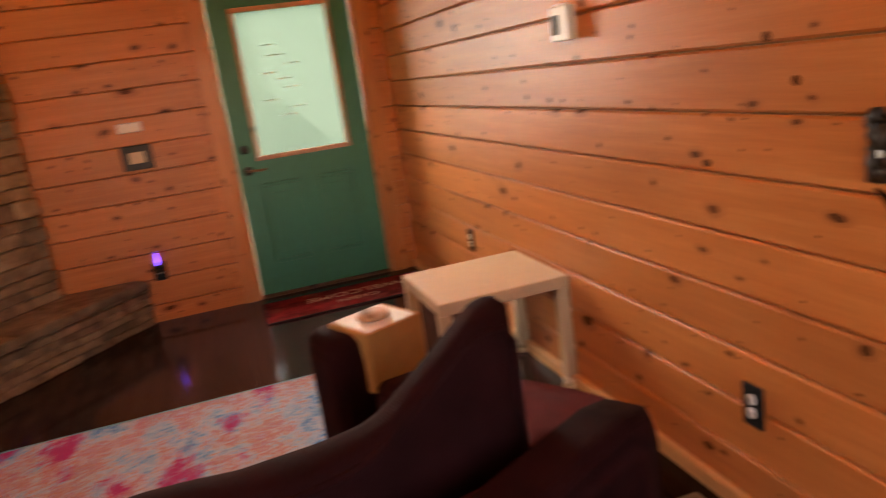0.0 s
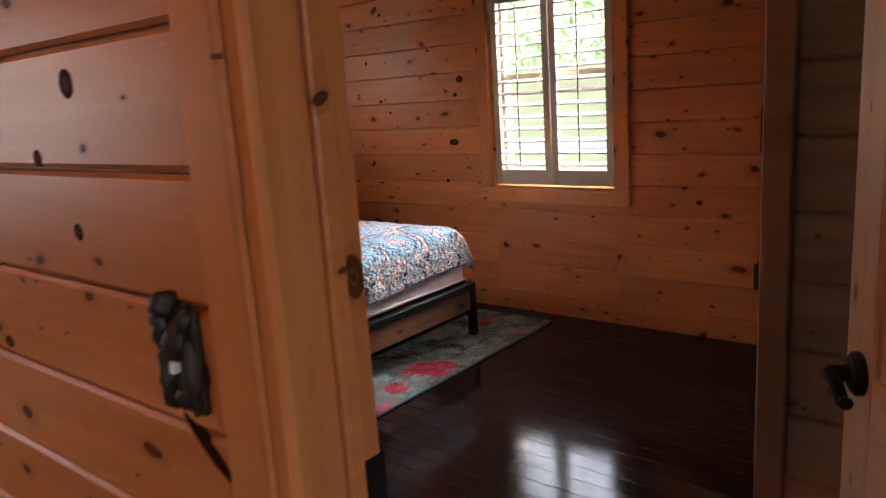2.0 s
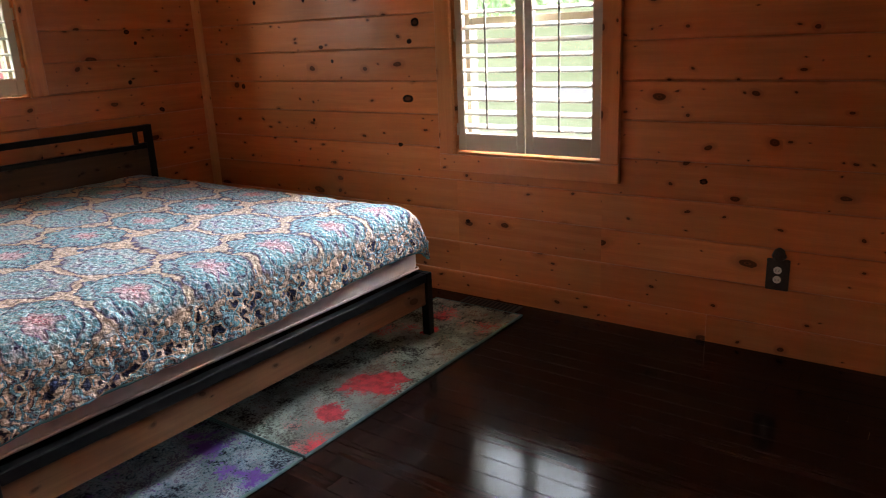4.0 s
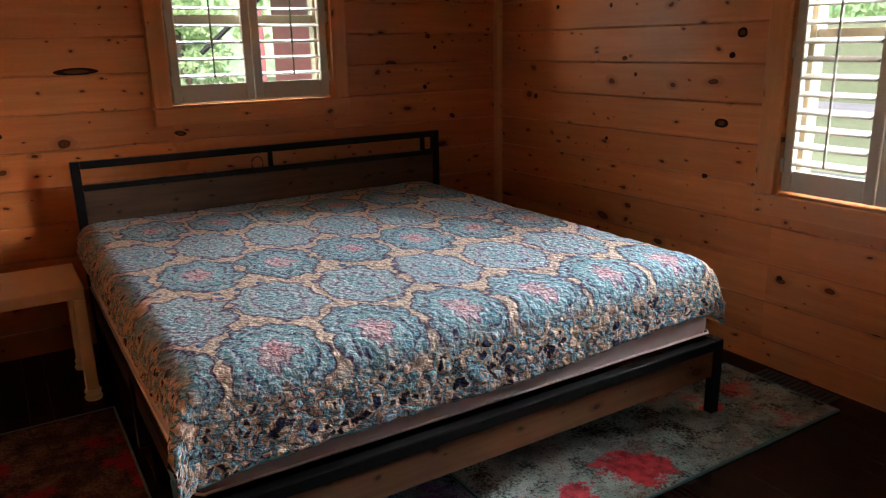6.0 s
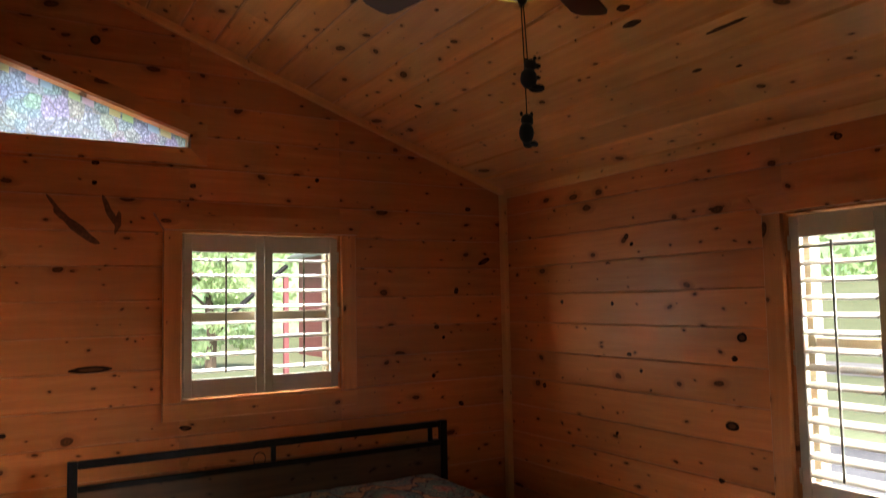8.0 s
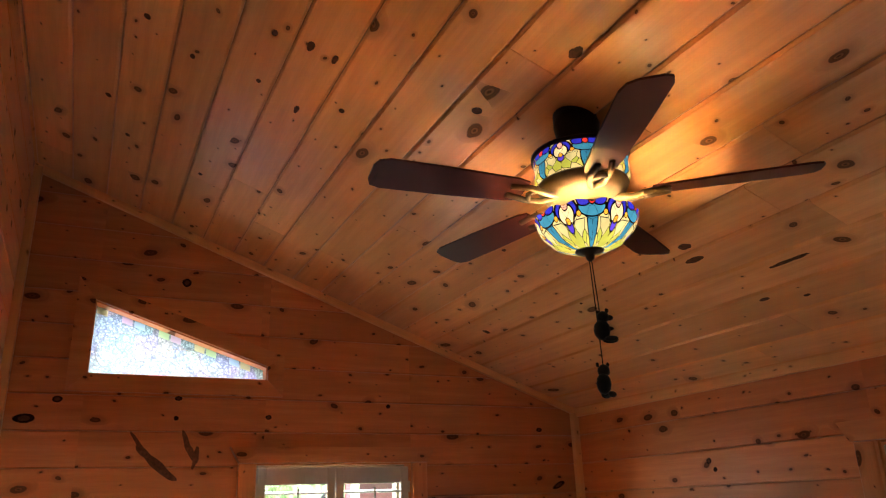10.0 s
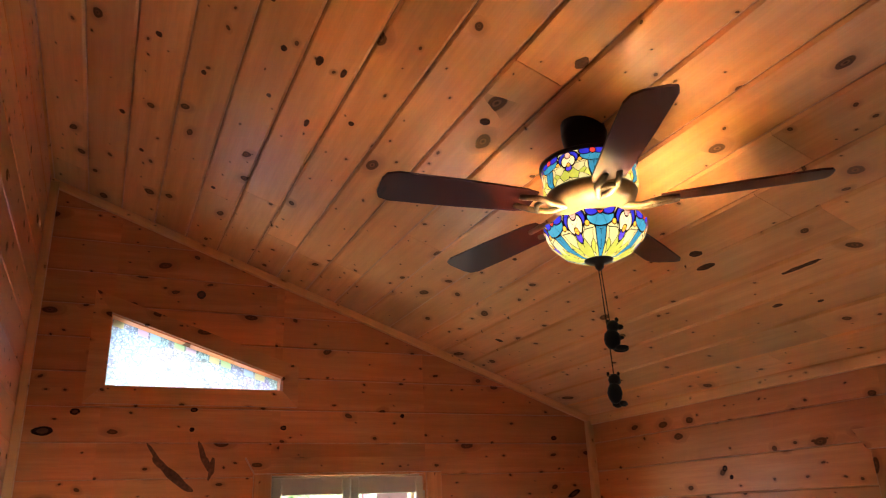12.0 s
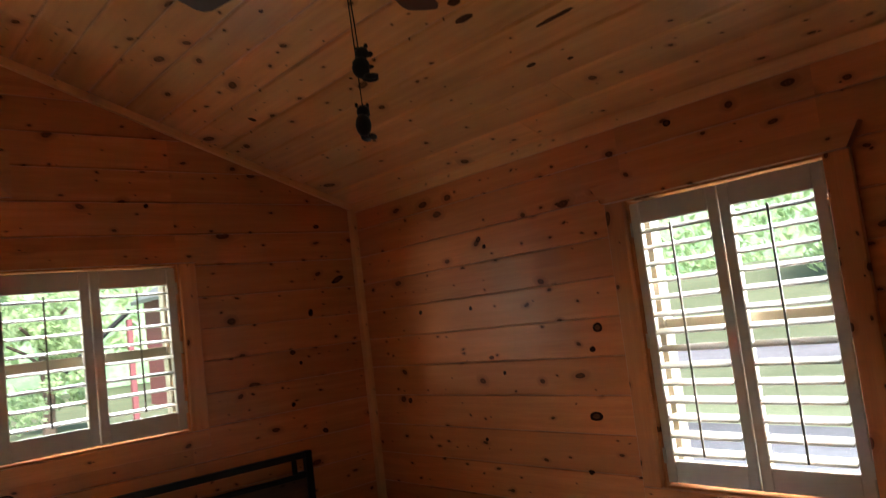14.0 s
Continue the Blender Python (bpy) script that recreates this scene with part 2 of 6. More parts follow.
def floor_material(name, islands=False):
    m = Nodes(name, 0.16, 0.0, 0.17)
    rnd = (m.t.nodes.new("ShaderNodeNewGeometry").outputs["Random Per Island"] if islands
           else m.t.nodes.new("ShaderNodeObjectInfo").outputs["Random"])
    co = m.coords(rnd)
    grain = m.noise(m.vec("MULTIPLY", co, (1.5, 0.0, 26.0)), 1.6, 4.0)
    col = m.ramp(grain, [(0.3, (0.010, 0.0042, 0.0035)), (0.7, (0.030, 0.012, 0.009))])
    tone = m.math("MULTIPLY_ADD", rnd, 0.7, 0.65)
    s = m.vec("SCALE", col)
    m.link(tone, s.node.inputs["Scale"])
    scuff = m.noise(m.vec("MULTIPLY", co, (2.0, 0.0, 9.0)), 5.0, 4.0)
    m.colour(m.mix(m.math("MULTIPLY", m.ramp(scuff, [(0.62, (0, 0, 0)), (0.75, (1, 1, 1))]), 0.1), s, (0.09, 0.06, 0.05)))
    m.link(m.math("MULTIPLY_ADD", scuff, 0.15, 0.045), m.b.inputs["Roughness"])
    m.bump(m.math("ADD", m.math("MULTIPLY", grain, 0.3), m.noise(m.vec("MULTIPLY", co, (1.0, 0.0, 5.0)), 4.0, 2.0)), 0.03, 0.004)
    return m.mat


FLOOR = floor_material("dark_floor_plank")
FLOOR_JOINED = floor_material("dark_floor_plank_joined", True)


def quilt_material():
    """Printed quilt: medallions in a staggered lattice, a paisley border on the drop, crinkled all over."""
    m = Nodes("printed_quilt", 0.9, 0, 0.2)
    co = m.t.nodes.new("ShaderNodeTexCoord").outputs["UV"]
    warp = m.node("TexNoise", Scale=9.0, Detail=2.0)
    m.link(co, warp.inputs["Vector"])
    cw = m.vec("ADD", co, m.vec("MULTIPLY", m.vec("SUBTRACT", warp.outputs["Color"], (0.5, 0.5, 0.5)), (0.035, 0.035, 0.0)))

    petal = m.node("TexVoronoi", Scale=24.0)
    m.link(co, petal.inputs["Vector"])
    rag = m.math("MULTIPLY", m.math("SUBTRACT", petal.outputs["Distance"], 0.35), 0.26)

    def lattice(x, y):
        """1 on a medallion's scalloped rim, 0 at its heart."""
        f = m.vec("SUBTRACT", m.vec("FRACTION", m.vec("MULTIPLY", m.vec("ADD", cw, (10 * 0.293 - x, 10 * 0.795 - y, 0.0)), (1 / 0.293, 1 / 0.795, 0.0))), (0.5, 0.5, 0.0))
        f = m.vec("MULTIPLY", f, (0.293 / 0.152, 0.795 / 0.226, 0.0))
        c = m.t.nodes.new("ShaderNodeSeparateXYZ")
        m.link(f, c.inputs[0])
        lobes = m.math("MULTIPLY", m.math("COSINE", m.math("MULTIPLY", m.math("ARCTAN2", c.outputs[1], c.outputs[0]), 8.0)), 0.05)
        return m.math("ADD", m.math("ADD", m.vec("LENGTH", f), lobes), rag)
    da, db = lattice(2.49 - 0.1465, 2.905 - 0.3975), lattice(2.635 - 0.1465, 3.29 - 0.3975)
    sand = (0.60, 0.465, 0.345)
    first = m.ramp(da, [
        (0.00, (0.66, 0.30, 0.28)), (0.09, (0.30, 0.07, 0.12)), (0.13, (0.62, 0.36, 0.36)), (0.30, (0.52, 0.40, 0.42)), (0.36, (0.16, 0.07, 0.14)), (0.41, (0.28, 0.46, 0.50)),
        (0.62, (0.13, 0.33, 0.40)), (0.70, (0.07, 0.05, 0.12)), (0.74, (0.32, 0.49, 0.53)), (0.84, (0.13, 0.30, 0.37)), (0.95, (0.09, 0.06, 0.10)), (1.0, sand)])
    second = m.ramp(db, [
        (0.00, (0.55, 0.36, 0.38)), (0.10, (0.12, 0.12, 0.24)), (0.16, (0.32, 0.50, 0.53)), (0.34, (0.15, 0.34, 0.41)), (0.46, (0.36, 0.52, 0.55)), (0.54, (0.13, 0.13, 0.24)),
        (0.60, (0.44, 0.46, 0.48)), (0.72, (0.18, 0.36, 0.42)), (0.84, (0.34, 0.44, 0.48)), (0.95, (0.09, 0.06, 0.13)), (1.0, sand)])
    med = m.mix(m.math("LESS_THAN", da, db), second, first)
    seam = m.math("ABSOLUTE", m.math("SUBTRACT", da, db))
    med = m.mix(m.math("LESS_THAN", seam, 0.07), med, sand)
    edge_line = m.math("MULTIPLY", m.math("LESS_THAN", m.math("ABSOLUTE", m.math("SUBTRACT", seam, 0.10)), 0.03), m.math("LESS_THAN", m.math("MINIMUM", da, db), 0.95))
    med = m.mix(m.math("MULTIPLY", edge_line, 0.8), med, (0.10, 0.07, 0.13))
    leaf = m.node("TexVoronoi", Scale=13.0)
    m.link(m.vec("MULTIPLY", cw, (1.0, 1.0, 0.0)), leaf.inputs["Vector"])
    between = m.math("MULTIPLY", m.math("GREATER_THAN", m.math("MINIMUM", da, db), 1.0), m.math("LESS_THAN", leaf.outputs["Distance"], 0.2))
    med = m.mix(between, med, (0.10, 0.16, 0.27))
    web = m.t.nodes.new("ShaderNodeTexVoronoi")
    web.voronoi_dimensions, web.feature = "2D", "DISTANCE_TO_EDGE"
    web.inputs["Scale"].default_value = 42.0
    m.link(cw, web.inputs["Vector"])
    outline = m.math("MULTIPLY", m.math("LESS_THAN", web.outputs["Distance"], 0.09), m.math("LESS_THAN", m.math("MINIMUM", da, db), 0.93))
    med = m.mix(m.math("MULTIPLY", outline, 0.45), med, (0.60, 0.58, 0.56))
    band = m.math("ABSOLUTE", m.math("SINE", m.math("MULTIPLY", m.math("MINIMUM", da, db), 17.0)))
    med = m.mix(m.math("MULTIPLY", m.math("LESS_THAN", band, 0.14), 0.4), med, (0.16, 0.13, 0.24))
    flecks = m.ramp(m.noise(co, 75.0, 3.0, 0.65), [(0.36, (0.30, 0.32, 0.42)), (0.46, (1, 1, 1)), (0.58, (1.0, 1.0, 1.0)), (0.66, (1.25, 1.2, 1.15))])
    med = m.mix(0.7, med, flecks, "MULTIPLY")
    cloth_at = m.t.nodes.new("ShaderNodeSeparateXYZ")
    m.link(co, cloth_at.inputs[0])
    past = m.math("MAXIMUM", m.math("SUBTRACT", 2.82, cloth_at.outputs[1]), m.math("MAXIMUM", m.math("SUBTRACT", 2.27, cloth_at.outputs[0]), m.math("SUBTRACT", cloth_at.outputs[0], 4.09)))
    # the drop: curls in navy, brown and teal on beige
    pa = m.node("TexVoronoi", Scale=20.0)
    m.link(m.vec("ADD", cw, m.vec("MULTIPLY", m.vec("SUBTRACT", warp.outputs["Color"], (0.5, 0.5, 0.5)), (0.12, 0.12, 0.0))), pa.inputs["Vector"])
    curls = m.ramp(m.math("SUBTRACT", m.math("ADD", m.math("MULTIPLY", pa.outputs["Distance"], 0.55), m.math("MULTIPLY", m.noise(co, 36.0, 3.0), 0.66)), m.math("MULTIPLY", past, 0.3)), [
        (0.36, (0.02, 0.03, 0.08)), (0.43, (0.05, 0.04, 0.05)), (0.47, (0.55, 0.40, 0.29)), (0.54, (0.60, 0.46, 0.34)),
        (0.57, (0.08, 0.24, 0.36)), (0.62, (0.28, 0.46, 0.52)), (0.66, (0.04, 0.04, 0.08)), (0.74, (0.58, 0.42, 0.31))])
    low = m.ramp(m.math("ADD", m.math("MULTIPLY", past, 8.0), m.math("MULTIPLY", m.math("SUBTRACT", warp.outputs["Fac"], 0.5), 0.8)), [(0.05, (0, 0, 0)), (0.4, (1, 1, 1))])
    m.colour(m.mix(low, med, curls))
    wave = m.noise(m.vec("MULTIPLY", co, (46.0, 84.0, 60.0)), 1.0, 3.0)
    lump = m.noise(m.vec("MULTIPLY", co, (44.0, 52.0, 40.0)), 1.0, 2.0)
    m.bump(m.math("ADD", wave, lump), 0.8, 0.018)
    return m.mat


def rug_material(name, ground, reds, seed, spot=3.2, patch=7.0, worn=0.75, stretch=1.0, blooms=()):
    m = Nodes(name, 0.95, 0, 0.1)
    co = m.vec("MULTIPLY", m.vec("ADD", m.coords(), (seed, seed * 0.7, 0)), (1.0, stretch, 1.0))
    big = m.noise(co, spot, 4.0, 0.65)
    mid = m.noise(m.vec("ADD", co, (5.3, 1.7, 0)), patch, 5.0, 0.7)
    fine = m.noise(co, 90.0, 3.0, 0.7)
    pat = m.math("ADD", mid, m.math("MULTIPLY", m.math("SUBTRACT", fine, 0.5), 0.7))
    blot = m.ramp(m.noise(m.vec("ADD", co, (2.2, 8.1, 0)), 4.5, 5.0, 0.7), [(0.42, (0.18, 0.17, 0.16)), (0.56, (1, 1, 1))])
    base = m.mix(worn, m.ramp(pat, ground), blot, "MULTIPLY")
    col = m.mix(m.ramp(m.math("ADD", big, m.math("MULTIPLY", m.math("SUBTRACT", fine, 0.5), 0.25)), [(0.56, (0, 0, 0)), (0.62, (1, 1, 1))]), base, reds)
    here = m.coords()
    for x, y, size in blooms:
        off = m.vec("LENGTH", m.vec("MULTIPLY", m.vec("SUBTRACT", here, (x, y, 0.0)), (1 / size, 1.2 / size, 0.0)))
        ragged = m.math("ADD", off, m.math("ADD", m.math("MULTIPLY", m.math("SUBTRACT", mid, 0.5), 4.2), m.math("MULTIPLY", m.math("SUBTRACT", fine, 0.5), 0.9)))
        shade = m.mix(m.ramp(m.noise(here, 26.0, 4.0, 0.7), [(0.42, (0, 0, 0)), (0.62, (1, 1, 1))]), reds, tuple(v * 0.45 for v in reds))
        col = m.mix(m.ramp(ragged, [(0.75, (1, 1, 1)), (0.98, (0, 0, 0))]), col, shade)
    m.colour(col)
    m.bump(fine, 0.5, 0.005)
    return m.mat


RUG_A = rug_material("faded_floral_rug", [(0.34, (0.03, 0.025, 0.03)), (0.42, (0.15, 0.17, 0.15)), (0.50, (0.36, 0.45, 0.41)), (0.60, (0.42, 0.50, 0.45)), (0.66, (0.16, 0.08, 0.08)), (0.74, (0.44, 0.43, 0.32))], (0.66, 0.07, 0.09), 3.0, 1.0, 6.0, 0.55, 1.0, ((-0.19, -0.09, 0.14), (-0.48, -0.12, 0.085), (0.34, 0.02, 0.055)))
RUG_B = rug_material("blue_floral_rug", [(0.36, (0.02, 0.025, 0.05)), (0.46, (0.16, 0.26, 0.32)), (0.54, (0.30, 0.38, 0.42)), (0.64, (0.06, 0.05, 0.12)), (0.74, (0.35, 0.36, 0.38))], (0.14, 0.06, 0.32), 9.0, 3.2, 7.0, 0.55)
RUG_C = rug_material("dark_red_rug", [(0.36, (0.03, 0.025, 0.03)), (0.5, (0.12, 0.06, 0.05)), (0.66, (0.22, 0.14, 0.10))], (0.3, 0.03, 0.05), 14.0)
RUG_EDGE = plain("teal_rug_binding", (0.10, 0.22, 0.23), 0.9, 0, 0.15, 60, 0.1)
LIVING_RUG = rug_material("bright_tie_dye_rug", [(0.34, (0.04, 0.17, 0.38)), (0.42, (0.22, 0.36, 0.48)), (0.49, (0.38, 0.40, 0.46)), (0.55, (0.42, 0.17, 0.07)), (0.60, (0.36, 0.13, 0.19)), (0.67, (0.32, 0.38, 0.46))], (0.34, 0.03, 0.12), 21.0, 3.5, 4.5, 0.1, 0.45)
MAT_RED = rug_material("red_welcome_mat", [(0.3, (0.16, 0.012, 0.015)), (0.7, (0.30, 0.03, 0.03))], (0.22, 0.05, 0.04), 30.0)
TEAL = plain("teal_binding", (0.14, 0.34, 0.38), 0.9, 0, 0.2, 60, 0.1)


def stone_material():
    m = Nodes("ledge_stone", 0.8)
    rnd = m.t.nodes.new("ShaderNodeObjectInfo").outputs["Random"]
    co = m.coords(rnd)
    n = m.noise(co, 9.0, 5.0, 0.65)
    c = m.ramp(n, [(0.3, (0.13, 0.085, 0.05)), (0.55, (0.33, 0.235, 0.14)), (0.75, (0.46, 0.35, 0.22))])
    s = m.vec("SCALE", c)
    m.link(m.math("MULTIPLY_ADD", rnd, 0.8, 0.5), s.node.inputs["Scale"])
    m.colour(s)
    m.bump(n, 0.7, 0.02)
    return m.mat


STONE = stone_material()


def stained_glass(name, strength, low, high, repeats):
    """Leaded glass lit from inside: mirrored petals round the axis, glowing between dark cames."""
    m = Nodes(name, 0.25)
    co = m.coords()
    xyz = m.t.nodes.new("ShaderNodeSeparateXYZ")
    m.link(co, xyz.inputs[0])
    turn = m.math("MULTIPLY", m.math("ARCTAN2", xyz.outputs[1], xyz.outputs[0]), repeats / 6.2832)
    u = m.math("ABSOLUTE", m.math("SUBTRACT", m.math("FRACT", m.math("ADD", turn, 10.0)), 0.5))
    v = m.math("DIVIDE", m.math("SUBTRACT", xyz.outputs[2], low), high - low)
    uv = m.t.nodes.new("ShaderNodeCombineXYZ")
    m.link(m.math("MULTIPLY", m.math("ADD", u, m.math("MULTIPLY", m.math("SINE", m.math("MULTIPLY", v, 5.0)), 0.06)), 5.4), uv.inputs[0])
    m.link(m.math("MULTIPLY", v, 3.3), uv.inputs[1])
    cells = []
    for feature in ("F1", "DISTANCE_TO_EDGE"):
        vo = m.t.nodes.new("ShaderNodeTexVoronoi")
        vo.voronoi_dimensions, vo.feature = "2D", feature
        vo.inputs["Scale"].default_value = 1.0
        vo.inputs["Randomness"].default_value = 0.85
        m.link(uv.outputs[0], vo.inputs["Vector"])
        cells.append(vo)
    sep = m.t.nodes.new("ShaderNodeSeparateColor")
    m.link(cells[0].outputs["Color"], sep.inputs[0])
    pane = m.math("GREATER_THAN", cells[1].outputs["Distance"], 0.03)
    col = m.ramp(sep.outputs[0], [(0.0, (0.64, 0.54, 0.09)), (0.4, (0.72, 0.58, 0.22)), (0.7, (0.50, 0.48, 0.06))])
    col.node.color_ramp.interpolation = "CONSTANT"

    def shape(col, pane, value, colour, line):
        """Lays a piece of glass where value < 1, with a came round it."""
        inside = m.math("LESS_THAN", value, 1.0)
        rim = m.math("GREATER_THAN", m.math("ABSOLUTE", m.math("SUBTRACT", value, 1.0)), line)
        return m.mix(inside, col, colour), m.math("MULTIPLY", m.math("MAXIMUM", pane, m.math("MULTIPLY", inside, m.math("GREATER_THAN", cells[1].outputs["Distance"], 0.012))), rim)

    def oval(cu, cv, ru, rv):
        a = m.math("DIVIDE", m.math("SUBTRACT", u, cu), ru)
        b = m.math("DIVIDE", m.math("SUBTRACT", v, cv), rv)
        return m.math("SQRT", m.math("ADD", m.math("MULTIPLY", a, a), m.math("MULTIPLY", b, b)))
    for cu, cv, ru, rv, c, line in (
            (0.5, 0.42, 0.11, 0.55, (0.04, 0.22, 0.32), 0.10), (0.5, 0.80, 0.26, 0.24, (0.05, 0.26, 0.36), 0.07), (0.36, 0.98, 0.13, 0.16, (0.03, 0.03, 0.45), 0.1),
            (0.0, 0.80, 0.22, 0.28, (0.03, 0.03, 0.42), 0.08), (0.0, 0.68, 0.15, 0.26, (0.95, 0.74, 0.34), 0.09), (0.0, 0.92, 0.06, 0.14, (0.85, 0.40, 0.25), 0.14),
            (0.0, 0.40, 0.07, 0.13, (0.10, 0.05, 0.55), 0.14), (0.0, 0.52, 0.045, 0.08, (0.95, 0.42, 0.03), 0.18), (0.24, 0.66, 0.045, 0.075, (0.95, 0.40, 0.03), 0.16), (0.5, 0.97, 0.06, 0.13, (0.8, 0.05, 0.03), 0.14)):
        col, pane = shape(col, pane, oval(cu, cv, ru, rv), c, line)
    m.colour(m.mix(pane, (0.01, 0.01, 0.01), col))
    m.link(col, m.b.inputs["Emission Color"])
    streak = m.math("MULTIPLY_ADD", m.noise(m.vec("MULTIPLY", co, (60.0, 60.0, 25.0)), 1.0, 3.0), 1.4, 0.3)
    m.link(m.math("MULTIPLY", m.math("MULTIPLY", pane, streak), strength), m.b.inputs["Emission Strength"])
    m.bump(m.math("MULTIPLY", pane, 0.4), 0.5, 0.003)
    return m.mat


# ---- mesh helpers ----


def link_mesh(name, bm, material, smooth=False):
    me = bpy.data.meshes.new(name)
    bm.to_mesh(me)
    bm.free()
    if smooth:
        for p in me.polygons:
            p.use_smooth = True
    me.materials.append(material)
    return new(name, me)


def part(name, bm, material, parent=None, label="", smooth=False):
    ob = link_mesh(name, bm, material, smooth)
    if parent is not None:
        ob.parent = parent
    if label:
        ob["label"] = label
    return ob


def thing(name, label, category, group="", kind="", place=(0, 0, 0), turn=0.0):
    ob = new(name)
    ob.empty_display_size = 0.05
    ob.matrix_world = pose(*place, 0, 0, turn)
    return tagged(ob, label, category, group, kind)


def box(x0, x1, y0, y1, z0, z1, bevel=0.0, seg=1, bm=None):
    own = bmesh.new()
    bmesh.ops.create_cube(own, size=1.0, matrix=Matrix.Translation(((x0 + x1) / 2, (y0 + y1) / 2, (z0 + z1) / 2)) @ Matrix.Diagonal((x1 - x0, y1 - y0, z1 - z0, 1)))
    if bevel:
        bmesh.ops.bevel(own, geom=own.edges[:], offset=bevel, segments=seg, affect="EDGES", profile=0.5)
    if bm is None:
        return own
    me = bpy.data.meshes.new("tmp")
    own.to_mesh(me)
    own.free()
    bm.from_mesh(me)
    bpy.data.meshes.remove(me)
    return bm


def moved(bm, m):
    bmesh.ops.transform(bm, matrix=m, verts=bm.verts[:])
    return bm


def lathe(profile, steps=32, bm=None, scallop=0.0, waves=12):
    """A turned body from (radius, height) pairs; scallop lifts the rim in waves."""
    bm = bm or bmesh.new()
    rings = []
    top = max(range(len(profile)), key=lambda k: profile[k][1])
    for i, (r, z) in enumerate(profile):
        ring = []
        for k in range(steps):
            a = 2 * math.pi * k / steps
            dz = scallop * abs(math.sin(waves * a / 2)) if i == top else 0.0
            ring.append(bm.verts.new((r * math.cos(a), r * math.sin(a), z + dz)))
        rings.append(ring)
    for a, b in zip(rings, rings[1:]):
        for k in range(steps):
            bm.faces.new((a[k], a[(k + 1) % steps], b[(k + 1) % steps], b[k]))
    for ring, flip in ((rings[0], True), (rings[-1], False)):
        if scallop:
            continue
        bm.faces.new(ring[::-1] if flip else ring)
    return bm


def tube(points, radius, sides=8, closed=False):
    """A round rod along points."""
    bm = bmesh.new()
    pts = [Vector(p) for p in points]
    n, rings = len(pts), []
    for i, p in enumerate(pts):
        a = pts[(i - 1) % n] if closed or i else p
        b = pts[(i + 1) % n] if closed or i < n - 1 else p
        q = (b - a).to_track_quat("Z", "Y")
        rings.append([bm.verts.new(p + q @ Vector((radius * math.cos(2 * math.pi * k / sides), radius * math.sin(2 * math.pi * k / sides), 0))) for k in range(sides)])
    for i in range(n if closed else n - 1):
        a, b = rings[i], rings[(i + 1) % n]
        for k in range(sides):
            bm.faces.new((a[k], a[(k + 1) % sides], b[(k + 1) % sides], b[k]))
    if not closed:
        bm.faces.new(rings[0][::-1])
        bm.faces.new(rings[-1])
    return bm


def clip(poly, f):
    """The part of a convex polygon where f >= 0; f is linear."""
    out = []
    for i, p in enumerate(poly):
        q = poly[(i + 1) % len(poly)]
        a, b = f(p), f(q)
        if a >= 0:
            out.append(p)
        if (a > 1e-9 and b < -1e-9) or (a < -1e-9 and b > 1e-9):
            s = a / (a - b)
            out.append((p[0] + s * (q[0] - p[0]), p[1] + s * (q[1] - p[1])))
    return out


def slab(poly, depth0, depth1, bm=None):
    """A polygon in (x, z), extruded along y from depth0 to depth1."""
    bm = bm or bmesh.new()
    a = [bm.verts.new((u, depth0, v)) for u, v in poly]
    b = [bm.verts.new((u, depth1, v)) for u, v in poly]
    bm.faces.new(a)
    bm.faces.new(b[::-1])
    for i in range(len(poly)):
        j = (i + 1) % len(poly)
        bm.faces.new((a[j], a[i], b[i], b[j]))
    bmesh.ops.recalc_face_normals(bm, faces=bm.faces[:])
    return bm


def board_mesh(poly, v0, v1, thick=0.02, chamfer=0.0058):
    """A board with chamfered long edges, face towards -y; poly in (x, z)."""
    bm = bmesh.new()
    lo, hi = min(p[1] for p in poly), max(p[1] for p in poly)
    lo, hi = (v0 if lo < v0 + 0.004 else lo - chamfer), (v1 if hi > v1 - 0.004 else hi + chamfer)
    rings = [[bm.verts.new((u, 0.0, v)) for u, v in poly],
             [bm.verts.new((u, -thick + chamfer, v)) for u, v in poly],
             [bm.verts.new((u, -thick, min(max(v, lo + chamfer), hi - chamfer))) for u, v in poly]]
    n = len(poly)
    for a, b in zip(rings, rings[1:]):
        for i in range(n):
            bm.faces.new((a[i], a[(i + 1) % n], b[(i + 1) % n], b[i]))
    bm.faces.new(rings[-1])
    bmesh.ops.recalc_face_normals(bm, faces=bm.faces[:])
    return bm


def columns(u0, u1, top, openings, breaks=()):
    """Splits a wall into convex pieces in (u, v) round its openings. top(u): its height; an opening is (a, b, bottom(u), top(u))."""
    us = sorted({u0, u1, *breaks, *[c for o in openings for c in o[:2] if u0 < c < u1]})
    out = []
    for a, b in zip(us, us[1:]):
        mid, low = (a + b) / 2, (lambda u: 0.0)
        for o in sorted((o for o in openings if o[0] < mid < o[1]), key=lambda o: o[2](mid)):
            if o[2](mid) - low(mid) > 0.01:
                out.append([(a, low(a)), (b, low(b)), (b, o[2](b)), (a, o[2](a))])
            low = o[3]
        out.append([(a, low(a)), (b, low(b)), (b, top(b)), (a, top(a))])
    return out


